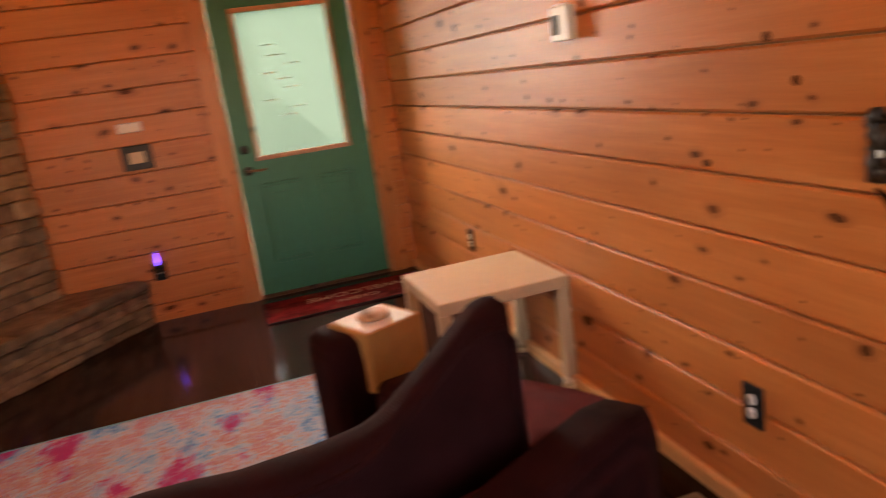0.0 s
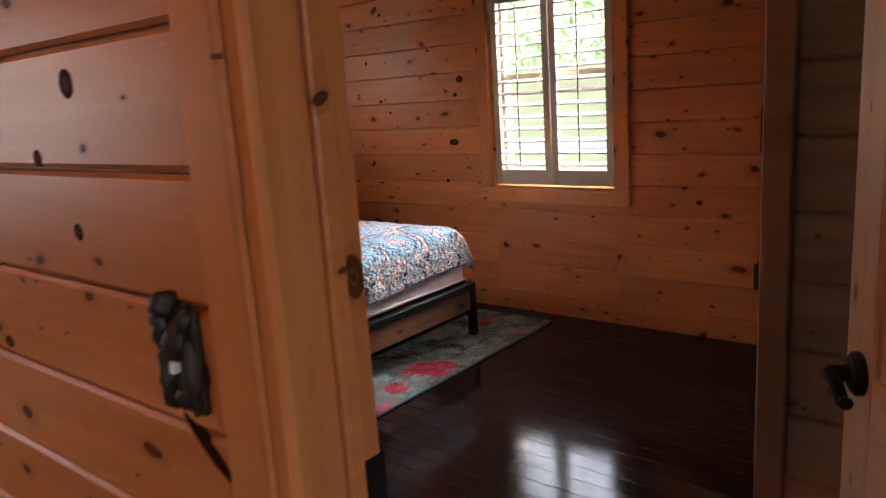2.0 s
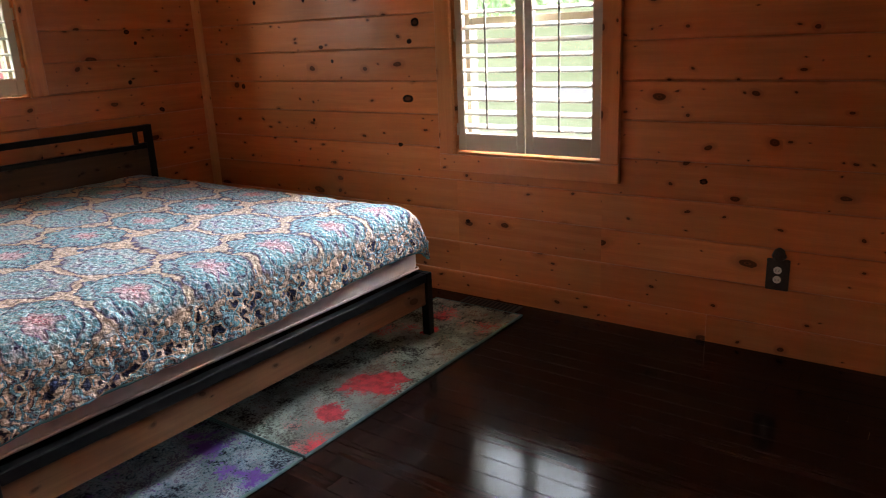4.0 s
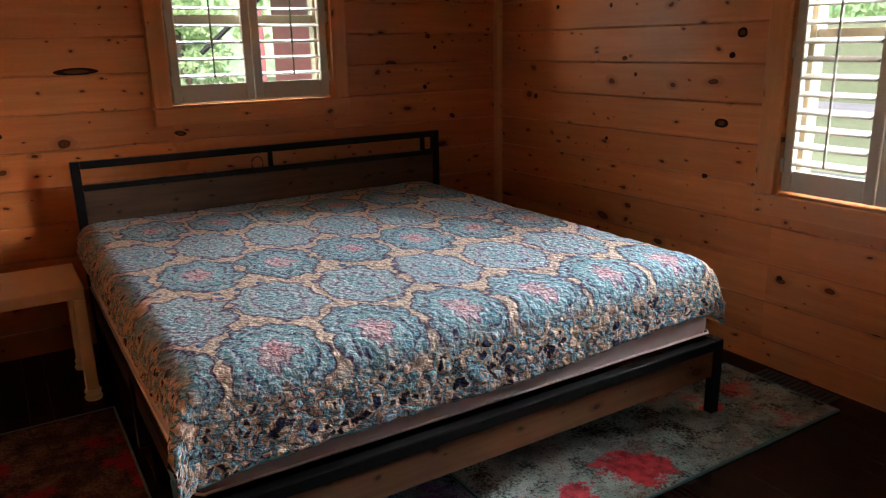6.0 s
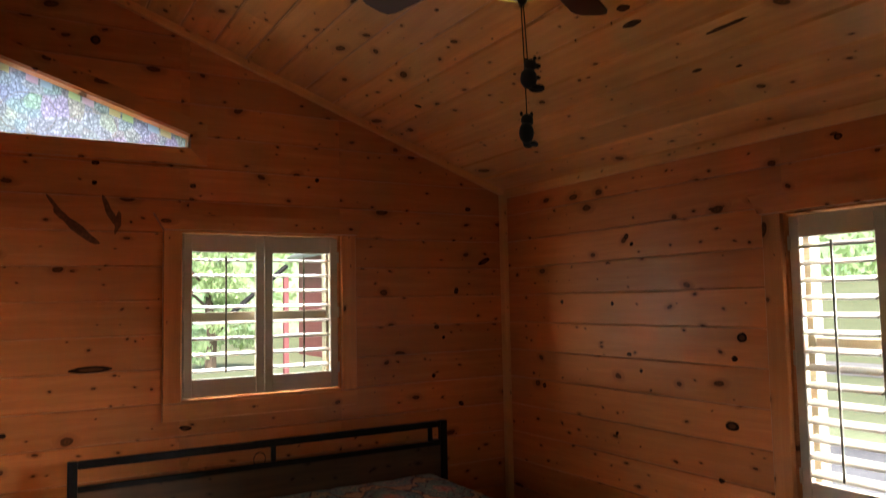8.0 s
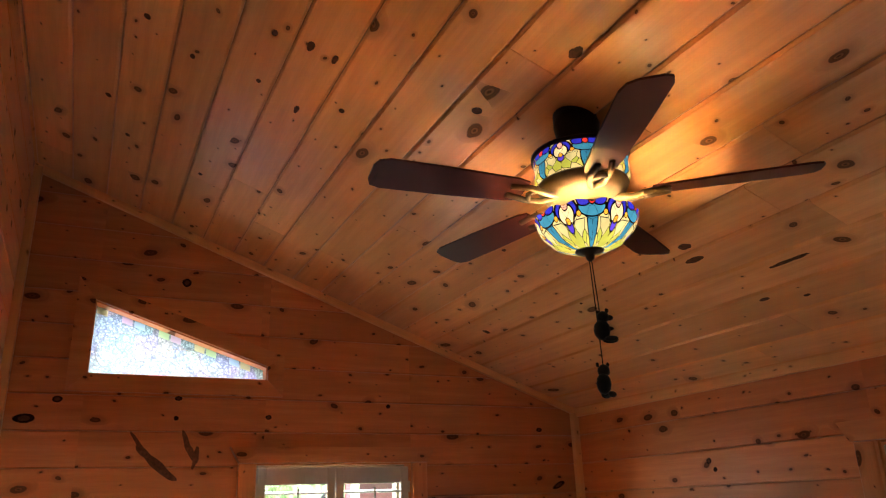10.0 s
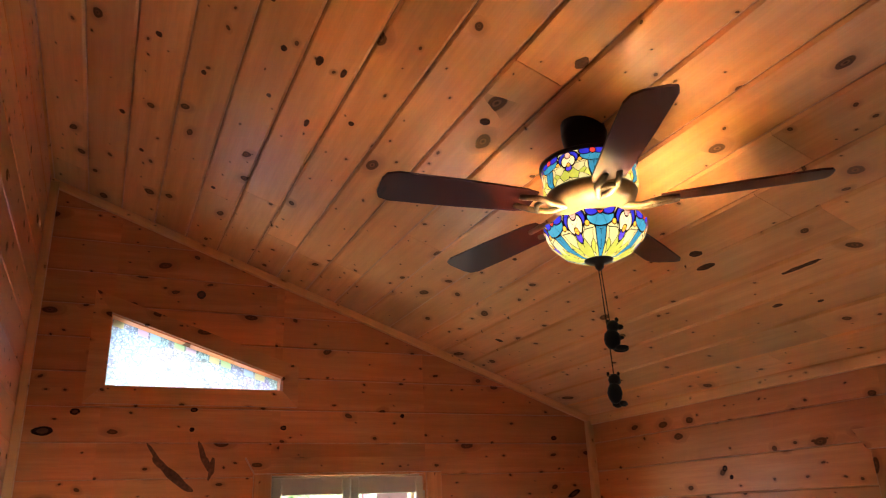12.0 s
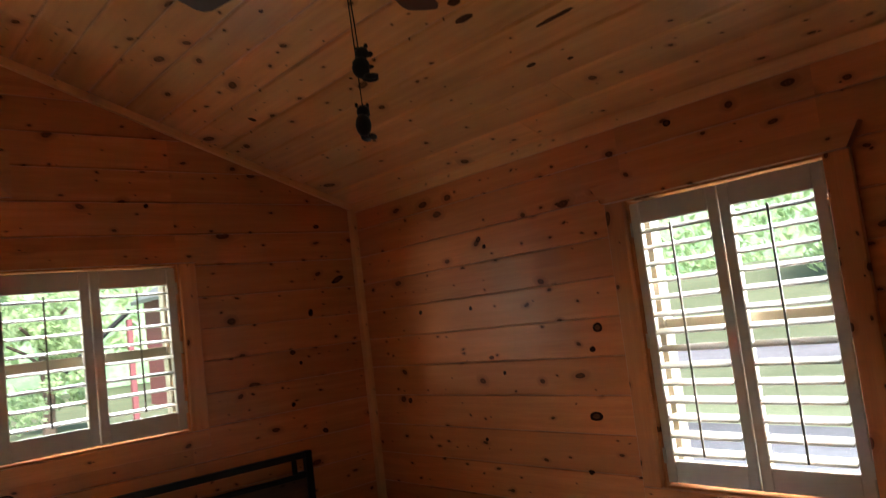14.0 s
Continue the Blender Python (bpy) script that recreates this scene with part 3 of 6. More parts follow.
def clad(wall, m, pieces, offset, pitch, material, seed, longest=4.6, gap=0.0012, thick=0.02, chamfer=0.0050):
    """Boards on a wall, each an object of its own; m carries (x, -y out, z) onto the wall."""
    rng = random.Random(seed)
    rows = {}
    hi = max(p[1] for poly in pieces for p in poly)
    k = -1
    while offset + k * pitch < hi:
        v0, v1 = offset + k * pitch + gap, offset + (k + 1) * pitch - gap
        k += 1
        row = []
        for poly in pieces:
            q = clip(clip(poly, lambda p: p[1] - max(v0, 0.0)), lambda p: v1 - p[1])
            if len(q) < 3 or max(p[1] for p in q) - min(p[1] for p in q) < 0.008:
                continue
            full = len(q) == 4 and all(abs(p[1] - max(v0, 0)) < 1e-6 or abs(p[1] - v1) < 1e-6 for p in q) and abs(q[0][0] - q[3][0]) < 1e-6
            us = (min(p[0] for p in q), max(p[0] for p in q))
            if full and row and row[-1][0] and abs(row[-1][1][1] - us[0]) < 1e-6:
                row[-1][1] = (row[-1][1][0], us[1])
            else:
                row.append([full, us, q])
        for full, (a, b), q in row:
            polys = [q]
            if full:
                cuts, x = [a], a + rng.uniform(0.35 * longest, longest)
                while x < b - 0.4:
                    cuts.append(x)
                    x += rng.uniform(0.45 * longest, longest)
                cuts.append(b)
                z0 = max(v0, 0.0)
                polys = [[(c + 0.0008, z0), (d - 0.0008, z0), (d - 0.0008, v1), (c + 0.0008, v1)] for c, d in zip(cuts, cuts[1:])]
            for poly in polys:
                ou, ov = poly[0]
                bm = board_mesh([(u - ou, v - ov) for u, v in poly], v0 - ov, v1 - ov, thick, chamfer)
                ob = link_mesh("board", bm, material)
                ob.parent = wall
                ob.matrix_local = m @ Matrix.Translation((ou, 0, ov))
    return wall


def flat(h):
    return lambda u: h


def wall_core(name, m, pieces, thick, label):
    bm = bmesh.new()
    for p in pieces:
        slab(p, 0.0, thick, bm)
    ob = link_mesh(name, moved(bm, m), CORE)
    return tagged(ob, label, "wall", kind="structure")


# ---- the structure ----
WEST, EAST, NORTH, SOUTH = -4.3, 4.763, 5.031, -1.7   # faces of the wall cores; boards stand 2 cm in front
PART_W, PART_E = 1.475, 1.525                          # the partition's core
RIDGE = 0.2
SLOPE = 0.365


def roof(x):
    """Height of the ceiling's underside."""
    return 2.33 + SLOPE * (4.743 - RIDGE - abs(x - RIDGE))


PITCH = 0.17
gable = lambda u: roof(u) + 0.01
trap_low, trap_high = flat(2.434), (lambda u: 2.803 - 0.339 * (u - 1.905))
N_OPEN = [(0.345, 1.271, flat(-0.1), flat(2.05)), (1.905, 2.777, trap_low, trap_high), (2.735, 3.603, flat(1.14), flat(2.012))]
E_OPEN = [(-3.016, -2.199, flat(0.773), flat(1.965))]

# north wall, in (x, z)
M_N = pose(0, NORTH, 0)
n_pieces = columns(WEST - 0.14, EAST + 0.14, gable, N_OPEN, (RIDGE,))
wall_north = wall_core("wall_north", M_N, n_pieces, 0.14, "gable wall clad in horizontal knotty pine boards")
n_bed = columns(PART_E + 0.02, EAST, gable, N_OPEN)
n_living = columns(WEST, PART_W - 0.02, gable, N_OPEN, (RIDGE,))
# east wall: u = -y
M_E = pose(EAST, 0, 0, 0, 0, -90)
e_pieces = columns(-NORTH, -SOUTH, flat(roof(4.743) + 0.0), E_OPEN)
wall_east = wall_core("wall_east", M_E, e_pieces, 0.14, "eave wall clad in horizontal knotty pine boards")
e_bed = columns(-NORTH + 0.022, -0.86, flat(roof(4.743)), E_OPEN)
# partition between the rooms, with the doorway from y 0.235 to 0.985
P_OPEN = [(0.215, 1.005, flat(-0.1), flat(2.06))]
p_pieces = columns(SOUTH, NORTH, flat(roof(1.5)), P_OPEN)
M_PE = pose(PART_E, 0, 0, 0, 0, 90)       # faces east: local x is +y, local -y is +x
wall_partition = wall_core("wall_partition", pose(PART_W, 0, 0, 0, 0, -90) @ pose(0, 0, 0), [[(-u, v) for u, v in p] for p in p_pieces], PART_E - PART_W, "partition wall clad in horizontal knotty pine boards")
p_west = columns(-NORTH + 0.022, -SOUTH, flat(roof(PART_W)), [(-1.005, -0.215, flat(-0.1), flat(2.06))])
p_east = columns(-0.38, NORTH - 0.022, flat(roof(PART_E + 0.02) - 0.01), P_OPEN)
# walls that close the place; west and south have unseen openings added for daylight
W_OPEN = [(1.2, 2.6, flat(0.9), flat(2.1))]
wall_west = wall_core("wall_west", pose(WEST, 0, 0, 0, 0, 90), columns(SOUTH, NORTH, flat(roof(WEST)), W_OPEN), 0.14, "plain pine wall of the living room")
wall_south = wall_core("wall_south", pose(0, SOUTH - 0.14, 0), columns(WEST - 0.14, EAST + 0.14, gable, [(-1.7, 1.1, flat(0.85), flat(2.1))], (RIDGE,)), 0.14, "plain pine wall behind the entrance")
wall_bedroom_south = wall_core("wall_bedroom_south", pose(0, -0.52, 0), columns(PART_E, EAST, lambda u: roof(u), []), 0.12, "plain pine wall at the foot of the bedroom")
# closet in the corner of the bedroom
closet_west = wall_core("closet_wall_west", pose(2.62, 0, 0, 0, 0, 90), columns(-0.4, 0.82, flat(roof(2.66)), []), -0.08, "closet wall clad in grey stained boards")
closet_north = wall_core("closet_wall_north", pose(0, 0.74, 0), columns(2.70, EAST, lambda u: roof(u), [(2.76, 3.52, flat(-0.1), flat(2.04))]), 0.08, "closet wall with a panelled door")

# floor core and planks come last; the ceiling is one mesh of boards
bm = box(WEST - 0.14, EAST + 0.14, SOUTH - 0.14, NORTH + 0.14, -0.2, -0.018)
floor = tagged(link_mesh("floor", bm, CORE), "dark brown glossy hardwood plank floor", "floor", kind="structure")


def ceiling_half(bm, sign, width=0.1785):
    """Boards along the ridge on one slope; local x runs along them."""
    rng = random.Random(5 + sign)
    reach = 4.55 / math.cos(math.atan(SLOPE))
    k = 0
    while k * width < reach:
        s0, s1 = k * width + 0.0131, (k + 1) * width + 0.0091
        y = -1.84 - rng.uniform(0, 1.5)
        while y < 5.17:
            y1 = y + rng.uniform(1.6, 3.8)
            a, b = max(y, -1.84) + 0.0008, min(y1, 5.17) - 0.0008
            y = y1
            if b - a < 0.02:
                continue
            c = 0.0078
            prof = [(s0, 0.02), (s0, c), (s0 + c, 0.0), (s1 - c, 0.0), (s1, c), (s1, 0.02)]
            ends = []
            for yy in (a, b):
                ring = []
                for s, h in prof:
                    ang = math.atan(SLOPE)
                    x = RIDGE + sign * (s * math.cos(ang) + h * math.sin(ang))
                    z = roof(RIDGE) - s * math.sin(ang) + h * math.cos(ang)
                    ring.append(bm.verts.new((yy, -x, z)))
                ends.append(ring)
            n = len(prof)
            for i in range(n):
                bm.faces.new((ends[0][i], ends[0][(i + 1) % n], ends[1][(i + 1) % n], ends[1][i]))
            bm.faces.new(ends[0][::-1])
            bm.faces.new(ends[1])
        k += 1


# the ceiling's material takes the board's length from x and its width from z; the mesh is laid so
bm = bmesh.new()
ceiling_half(bm, 1)
ceiling_half(bm, -1)
bmesh.ops.recalc_face_normals(bm, faces=bm.faces[:])
ceiling = tagged(link_mesh("ceiling", bm, PINE_CEILING), "sloped ceiling of knotty pine boards", "ceiling", kind="structure")
ceiling.matrix_world = pose(0, 0, 0, 0, 0, 90)
bm = bmesh.new()
for sign in (1, -1):
    x1 = RIDGE + sign * 4.95
    slab([(RIDGE, roof(RIDGE) + 0.03), (x1, roof(x1) + 0.03), (x1, roof(x1) + 0.16), (RIDGE, roof(RIDGE) + 0.16)], -1.95, 5.4, bm)
tagged(link_mesh("roof", bm, CORE), "gable roof over the cabin", "roof", kind="structure")

# trims along ceiling and corners
def trim(name, a, b, w, d, m, label="plain pine trim strip"):
    """A strip of square section along local x."""
    ob = link_mesh(name, box(0, b - a, -d, 0, -w / 2, w / 2, 0.003), PINE_STRIP)
    ob.matrix_world = m
    return tagged(ob, label, "trim", kind="structure")


ang = math.degrees(math.atan(SLOPE))
length = 3.22 / math.cos(radians(ang))
trim("trim_gable", 0, length, 0.04, 0.03, pose(1.545, 5.011, roof(1.545) - 0.022, 0, ang, 0))
trim("trim_eave", 0, 4.17, 0.05, 0.02, pose(4.743, 5.01, 2.302, 0, 0, -90), "pine trim strip under the ceiling")
trim("trim_corner", 0, 2.30, 0.042, 0.04, pose(4.722, 5.011, 0.0, 0, -90, 0), "pine trim strip in the room's corner")
trim("trim_corner_2", 0, 3.47, 0.04, 0.04, pose(1.565, 5.011, 0.0, 0, -90, 0), "pine trim strip in the room's corner")
trim("baseboard", 0, 3.93, 0.055, 0.028, pose(1.455, 5.0, 0.028, 0, 0, -90), "low pine strip at the wall's foot")


# ---- doors and windows ----


def stick(parent, name, x0, x1, y0, y1, z0, z1, material, bevel=0.003, label=""):
    return part(name, box(x0, x1, y0, y1, z0, z1, bevel), material, parent, label)


def upright(parent, name, x0, x1, y0, y1, z0, z1, material=None):
    """A standing board whose grain runs up."""
    ob = part(name, box(0, z1 - z0, y0, y1, x0, x1, 0.004), material or PINE_TRIM, parent)
    ob.matrix_local = pose(0, 0, z0, 0, -90, 0) @ Matrix.Diagonal((1, 1, -1, 1))
    return ob


def shutter_window(name, m, width, z0, z1, slats, label, meeting, head_skew, tilt):
    """A double-hung window with a pair of louvred shutters; local x along the wall from 0, -y into the room."""
    win = thing(name, label, "window", kind="structure")
    win.matrix_world = m
    top = z1
    # reveal, sill and casing
    stick(win, "jamb", -0.012, 0.0, -0.02, 0.13, z0 - 0.01, z1 + 0.01, PINE_TRIM)
    stick(win, "jamb", width, width + 0.012, -0.02, 0.13, z0 - 0.01, z1 + 0.01, PINE_TRIM)
    stick(win, "window_sill", 0.0, width, -0.018, 0.13, z0 - 0.012, z0, PINE_TRIM)
    stick(win, "lintel", 0.0, width, -0.018, 0.13, z1, z1 + 0.012, PINE_TRIM)
    c = 0.088
    upright(win, "casing", -c - 0.008, -0.008, -0.048, -0.021, z0 - 0.008, z1 + 0.006)
    upright(win, "casing", width + 0.008, width + c + 0.008, -0.048, -0.021, z0 - 0.008, z1 + 0.006)
    stick(win, "casing", -c - 0.008, width + c + 0.008, -0.048, -0.021, z0 - 0.095, z0 - 0.010, PINE_TRIM)
    k = head_skew
    part("head_casing", slab([(-c - 0.008, z1 + 0.008), (width + c + 0.008, z1 + 0.008), (width + c + k, z1 + 0.088), (-c - k, z1 + 0.088)], -0.066, -0.021), PINE_TRIM, win)
    # shutters
    gap, mid = 0.006, width / 2
    for a, b in ((gap, mid - 0.002), (mid + 0.002, width - gap)):
        sh = part("shutter", box(a, a + 0.044, -0.016, 0.014, z0 + 0.012, top - 0.012, 0.004), SHUTTER, win)
        part("stile", box(b - 0.044, b, -0.016, 0.014, z0 + 0.012, top - 0.012, 0.004), SHUTTER, sh)
        rail = 0.088
        part("rail", box(a + 0.0445, b - 0.0445, -0.014, 0.012, z0 + 0.0125, z0 + 0.012 + rail, 0.003), SHUTTER, sh)
        part("rail", box(a + 0.0445, b - 0.0445, -0.014, 0.012, top - 0.012 - rail, top - 0.0125, 0.003), SHUTTER, sh)
        lo, hi = z0 + 0.012 + rail, top - 0.012 - rail
        pitch = (hi - lo) / slats
        for i in range(slats):
            prof = [(-0.031, 0.0), (-0.02, 0.0045), (0.0, 0.0055), (0.02, 0.0045), (0.031, 0.0), (0.02, -0.0045), (0.0, -0.0055), (-0.02, -0.0045)]
            bm = bmesh.new()
            ends = [[bm.verts.new((x, py, pz)) for py, pz in prof] for x in (a + 0.046, b - 0.046)]
            for j in range(8):
                bm.faces.new((ends[0][j], ends[0][(j + 1) % 8], ends[1][(j + 1) % 8], ends[1][j]))
            bm.faces.new(ends[0][::-1])
            bm.faces.new(ends[1])
            bmesh.ops.recalc_face_normals(bm, faces=bm.faces[:])
            sl = part("slat", bm, SHUTTER, sh)
            sl.location = (0, -0.001, lo + (i + 0.5) * pitch)
            sl.rotation_euler = (radians(tilt + random.uniform(-1.5, 1.5)), 0, 0)
        part("tilt_rod", box((a + b) / 2 - 0.004, (a + b) / 2 + 0.004, -0.047, -0.038, lo + 0.03, hi - 0.02, 0.002), ROD, sh, "dark tilt rod")
        for z in (z0 + 0.12, (z0 + z1) / 2, z1 - 0.12):
            part("hinge", box((a - 0.004) if a < 0.1 else (b - 0.004), (a + 0.008) if a < 0.1 else (b + 0.008), -0.022, -0.015, z - 0.03, z + 0.03, 0.001), SHUTTER, sh)
    # sashes and glass behind
    for x0, x1 in ((0.0, 0.05), (width - 0.05, width)):
        stick(win, "window_frame", x0, x1, 0.052, 0.12, z0, z1, VINYL)
    for a, b, y in ((z0, z0 + 0.05, 0.06), (meeting - 0.03, meeting + 0.03, 0.062), (z1 - 0.05, z1, 0.06)):
        stick(win, "sash_rail", 0.05, width - 0.05, y, y + 0.05, a, b, VINYL)
    for a, b, y in ((z0 + 0.05, meeting - 0.03, 0.08), (meeting + 0.03, z1 - 0.05, 0.09)):
        pane = part("pane", box(0.05, width - 0.05, y, y + 0.004, a, b), CLEAR, win)
        pane.visible_shadow = False
    return win


shutter_window("window_1", pose(2.745, 5.031, 0), 0.848, 1.15, 2.002, 8, "double-hung window with cream louvred shutters, pine casing", 1.56, 0.055, 12)
shutter_window("window_2", pose(4.763, 3.006, 0, 0, 0, -90), 0.797, 0.783, 1.955, 14, "tall window with cream louvred shutters, slats open", 1.42, 0.055, 20)


def film_material(name="frosted_film", light=(0.43, 0.46, 0.51), edges=True):
    """Frosted stained-glass film that scatters the daylight: faint colours on crinkled white."""
    m = Nodes(name, 0.35)
    co = m.coords()
    col = light
    if edges:
        vo = m.node("TexVoronoi", Scale=15.0)
        m.link(co, vo.inputs["Vector"])
        crinkle = m.node("TexVoronoi", Scale=85.0)
        m.link(co, crinkle.inputs["Vector"])
        col = m.mix(m.ramp(crinkle.outputs["Distance"], [(0.25, (0, 0, 0)), (0.6, (1, 1, 1))]), light, tuple(v * 0.55 for v in light))
        col = m.mix(0.22, col, vo.outputs["Color"], "MULTIPLY")
        bent = m.node("TexNoise", Scale=9.0, Detail=2.0)
        m.link(co, bent.inputs["Vector"])
        for scale, wide in ((17.0, 0.025), (46.0, 0.05)):
            web = m.node("TexVoronoi", Scale=scale)
            web.feature = "DISTANCE_TO_EDGE"
            m.link(m.vec("ADD", m.vec("MULTIPLY", co, (1.0, 0.0, 1.0)), m.vec("MULTIPLY", bent.outputs["Color"], (0.09, 0.0, 0.09))), web.inputs["Vector"])
            col = m.mix(m.math("MULTIPLY", m.math("LESS_THAN", web.outputs["Distance"], wide), 0.5), col, tuple(v * 0.2 for v in light))
    scatter = m.t.nodes.new("ShaderNodeBsdfTranslucent")
    if isinstance(col, tuple):
        scatter.inputs["Color"].default_value = (*col, 1)
    else:
        m.link(col, scatter.inputs["Color"])
    gloss = m.t.nodes.new("ShaderNodeBsdfGlossy")
    gloss.inputs["Roughness"].default_value = 0.2
    both = m.t.nodes.new("ShaderNodeMixShader")
    both.inputs[0].default_value = 0.04
    m.link(scatter.outputs[0], both.inputs[1])
    m.link(gloss.outputs[0], both.inputs[2])
    m.link(both.outputs[0], m.t.nodes["Material Output"].inputs["Surface"])
    return m.mat


FILM = film_material()
gw = thing("window_3", "slanted gable window with frosted stained-glass film", "window", kind="structure")
gw.matrix_world = pose(0, 5.031, 0)
quad = lambda e: [(1.905 - e, 2.434 - e), (2.777 + e, 2.434 - e), (2.777 + e, 2.507 + e * 0.7), (1.905 - e, 2.803 + e * 1.35)]
pane = part("pane", slab([(u, v) for u, v in quad(0.0)], 0.06, 0.066), FILM, gw, "frosted film with faint coloured pieces")
pane.visible_shadow = False
for i, nm in enumerate(("bottom_casing", "side_casing", "head_casing", "side_casing")):
    a, b = quad(0.0), quad(0.085)
    j = (i + 1) % 4
    part(nm, slab([a[i], a[j], b[j], b[i]], -0.040 - 0.002 * (i % 2), -0.021), PINE_TRIM, gw)
    a2, b2 = quad(0.0), quad(-0.006)
    part("reveal", slab([a2[i], a2[j], b2[j], b2[i]], -0.02, 0.06), PINE_TRIM, gw)
TINTS = [film_material("film_" + n, c, False) for n, c in (("amber", (0.52, 0.46, 0.28)), ("green", (0.40, 0.50, 0.29)), ("pink", (0.52, 0.39, 0.48)), ("blue", (0.36, 0.45, 0.54)))]
for i in range(14):
    u0, u1 = 1.915 + i * 0.061, 1.915 + i * 0.061 + 0.052
    top_at = lambda u: 2.803 - 0.339 * (u - 1.905)
    if i % 3 == 1:
        continue
    piece = part("film_piece", slab([(u0, top_at(u0) - 0.042), (u1, top_at(u1) - 0.042), (u1, top_at(u1) - 0.008), (u0, top_at(u0) - 0.008)], 0.0545, 0.056), TINTS[i % 4], gw)
    piece.visible_shadow = False
part("came", tube([(2.05 + 0.12 * math.cos(a / 24 * 6.283), 0.058, 2.56 + 0.1 * math.sin(a / 24 * 6.283)) for a in range(24)], 0.0012, 4, True), ROD, gw)
part("came", tube([(2.33 + 0.11 * math.cos(a / 24 * 6.283), 0.058, 2.52 + 0.075 * math.sin(a / 24 * 6.283)) for a in range(24)], 0.0012, 4, True), ROD, gw)

# the green entrance door
gd = thing("door_1", "green painted entrance door with a frosted half light", "door", kind="structure")
gd.matrix_world = pose(0.365, 5.031, 0)
W = 0.886
bm = bmesh.new()
for q in (box(0, 0.145, 0, 0.045, 0.02, 2.03), box(0.745, W, 0, 0.045, 0.02, 2.03), box(0.145, 0.745, 0, 0.045, 0.02, 0.93), box(0.145, 0.745, 0, 0.045, 1.855, 2.03)):
    me = bpy.data.meshes.new("tmp")
    q.to_mesh(me)
    q.free()
    bm.from_mesh(me)
    bpy.data.meshes.remove(me)
part("leaf", bm, GREEN, gd)
FROST = film_material("frosted_door_glass", (0.072, 0.102, 0.083), False)
ETCH = plain("etched_print", (0.5, 0.6, 0.53), 0.6, 0, 0.2, 40, 0.0)
lite = part("pane", box(0.145, 0.745, 0.018, 0.024, 0.93, 1.855), FROST, gd, "frosted glass with faint printed lines")
lite.visible_shadow = False
for i in range(9):
    z = 1.18 + 0.055 * i + 0.01 * math.sin(i * 5)
    x = 0.34 + 0.09 * math.sin(i * 2.3)
    part("etched_line", box(x, x + 0.1 + 0.05 * math.sin(i * 3.1), 0.0155, 0.0172, z, z + 0.006), ETCH, gd)
for nm, b in (("glass_bead", (0.130, 0.76, 1.840, 1.87)), ("glass_bead", (0.130, 0.76, 0.915, 0.945)), ("glass_bead", (0.130, 0.160, 0.945, 1.84)), ("glass_bead", (0.730, 0.76, 0.945, 1.84))):
    part(nm, box(b[0], b[1], -0.012, 0.0, b[2], b[3], 0.004), DOOR_PINE, gd, "brown glass bead")
for x0, x1 in ((0.13, 0.38), (0.50, 0.75)):
    bm = bmesh.new()
    for q in ((x0, x1, 0.74, 0.765), (x0, x1, 0.22, 0.245), (x0, x0 + 0.022, 0.245, 0.74), (x1 - 0.022, x1, 0.245, 0.74)):
        box(q[0], q[1], -0.015, 0.0, q[2], q[3], 0.006, 2, bm)
    box(x0 + 0.05, x1 - 0.05, -0.005, 0.0, 0.29, 0.695, 0.004, 1, bm)
    part("panel", bm, GREEN, gd, "raised panel")
part("deadbolt", moved(lathe([(0.028, 0.0), (0.028, 0.012), (0.02, 0.02)], 20), pose(0.065, 0, 1.0, 90)), BRONZE, gd)
h = part("door_handle", moved(lathe([(0.03, 0.0), (0.03, 0.01), (0.012, 0.014), (0.011, 0.045)], 20), pose(0.065, 0, 0.86, 90)), BRONZE, gd)
part("lever", tube([(0.065, -0.045, 0.86), (0.10, -0.05, 0.863), (0.14, -0.047, 0.856), (0.175, -0.047, 0.862)], 0.008), BRASS, h)
for x0, x1, z0, z1 in ((-0.12, -0.02, 0, 2.05), (W + 0.02, W + 0.12, 0, 2.05)):
    upright(gd, "casing", x0, x1, -0.045, -0.021, z0, z1)
stick(gd, "casing", -0.12, W + 0.12, -0.047, -0.021, 2.052, 2.15, PINE_TRIM)
stick(gd, "jamb", -0.02, -0.003, -0.02, 0.12, 0.0, 2.05, PINE_TRIM)
stick(gd, "jamb", W + 0.003, W + 0.02, -0.02, 0.12, 0.0, 2.05, PINE_TRIM)
stick(gd, "jamb", -0.003, W + 0.003, -0.02, 0.12, 2.034, 2.05, PINE_TRIM)
stick(gd, "threshold", -0.003, W + 0.003, -0.03, 0.12, 0.0, 0.017, RUSTIC)

# the doorway in the partition
dw = thing("doorway", "pine door frame of the bedroom with a black strike plate", "door frame", kind="structure")
upright(dw, "jamb", 1.438, 1.562, 0.985, 1.005, 0, 2.04)
upright(dw, "jamb", 1.438, 1.562, 0.215, 0.235, 0, 2.04)
stick(dw, "jamb", 1.438, 1.562, 0.215, 1.005, 2.04, 2.06, PINE_TRIM)
for x0, x1 in ((1.433, 1.4545), (1.5455, 1.567)):
    upright(dw, "casing", x0, x1, 0.99, 1.075 if x0 > 1.5 else 1.105, 0, 2.05)
    upright(dw, "casing", x0, x1, 0.145, 0.23, 0, 2.05)
    stick(dw, "casing", x0 - 0.003, x1 + 0.003, 0.13, 1.09, 2.051, 2.14, PINE_TRIM)
part("casing_bead", box(1.424, 1.4328, 1.012, 1.03, 0, 2.05, 0.004), PINE_TRIM, dw)
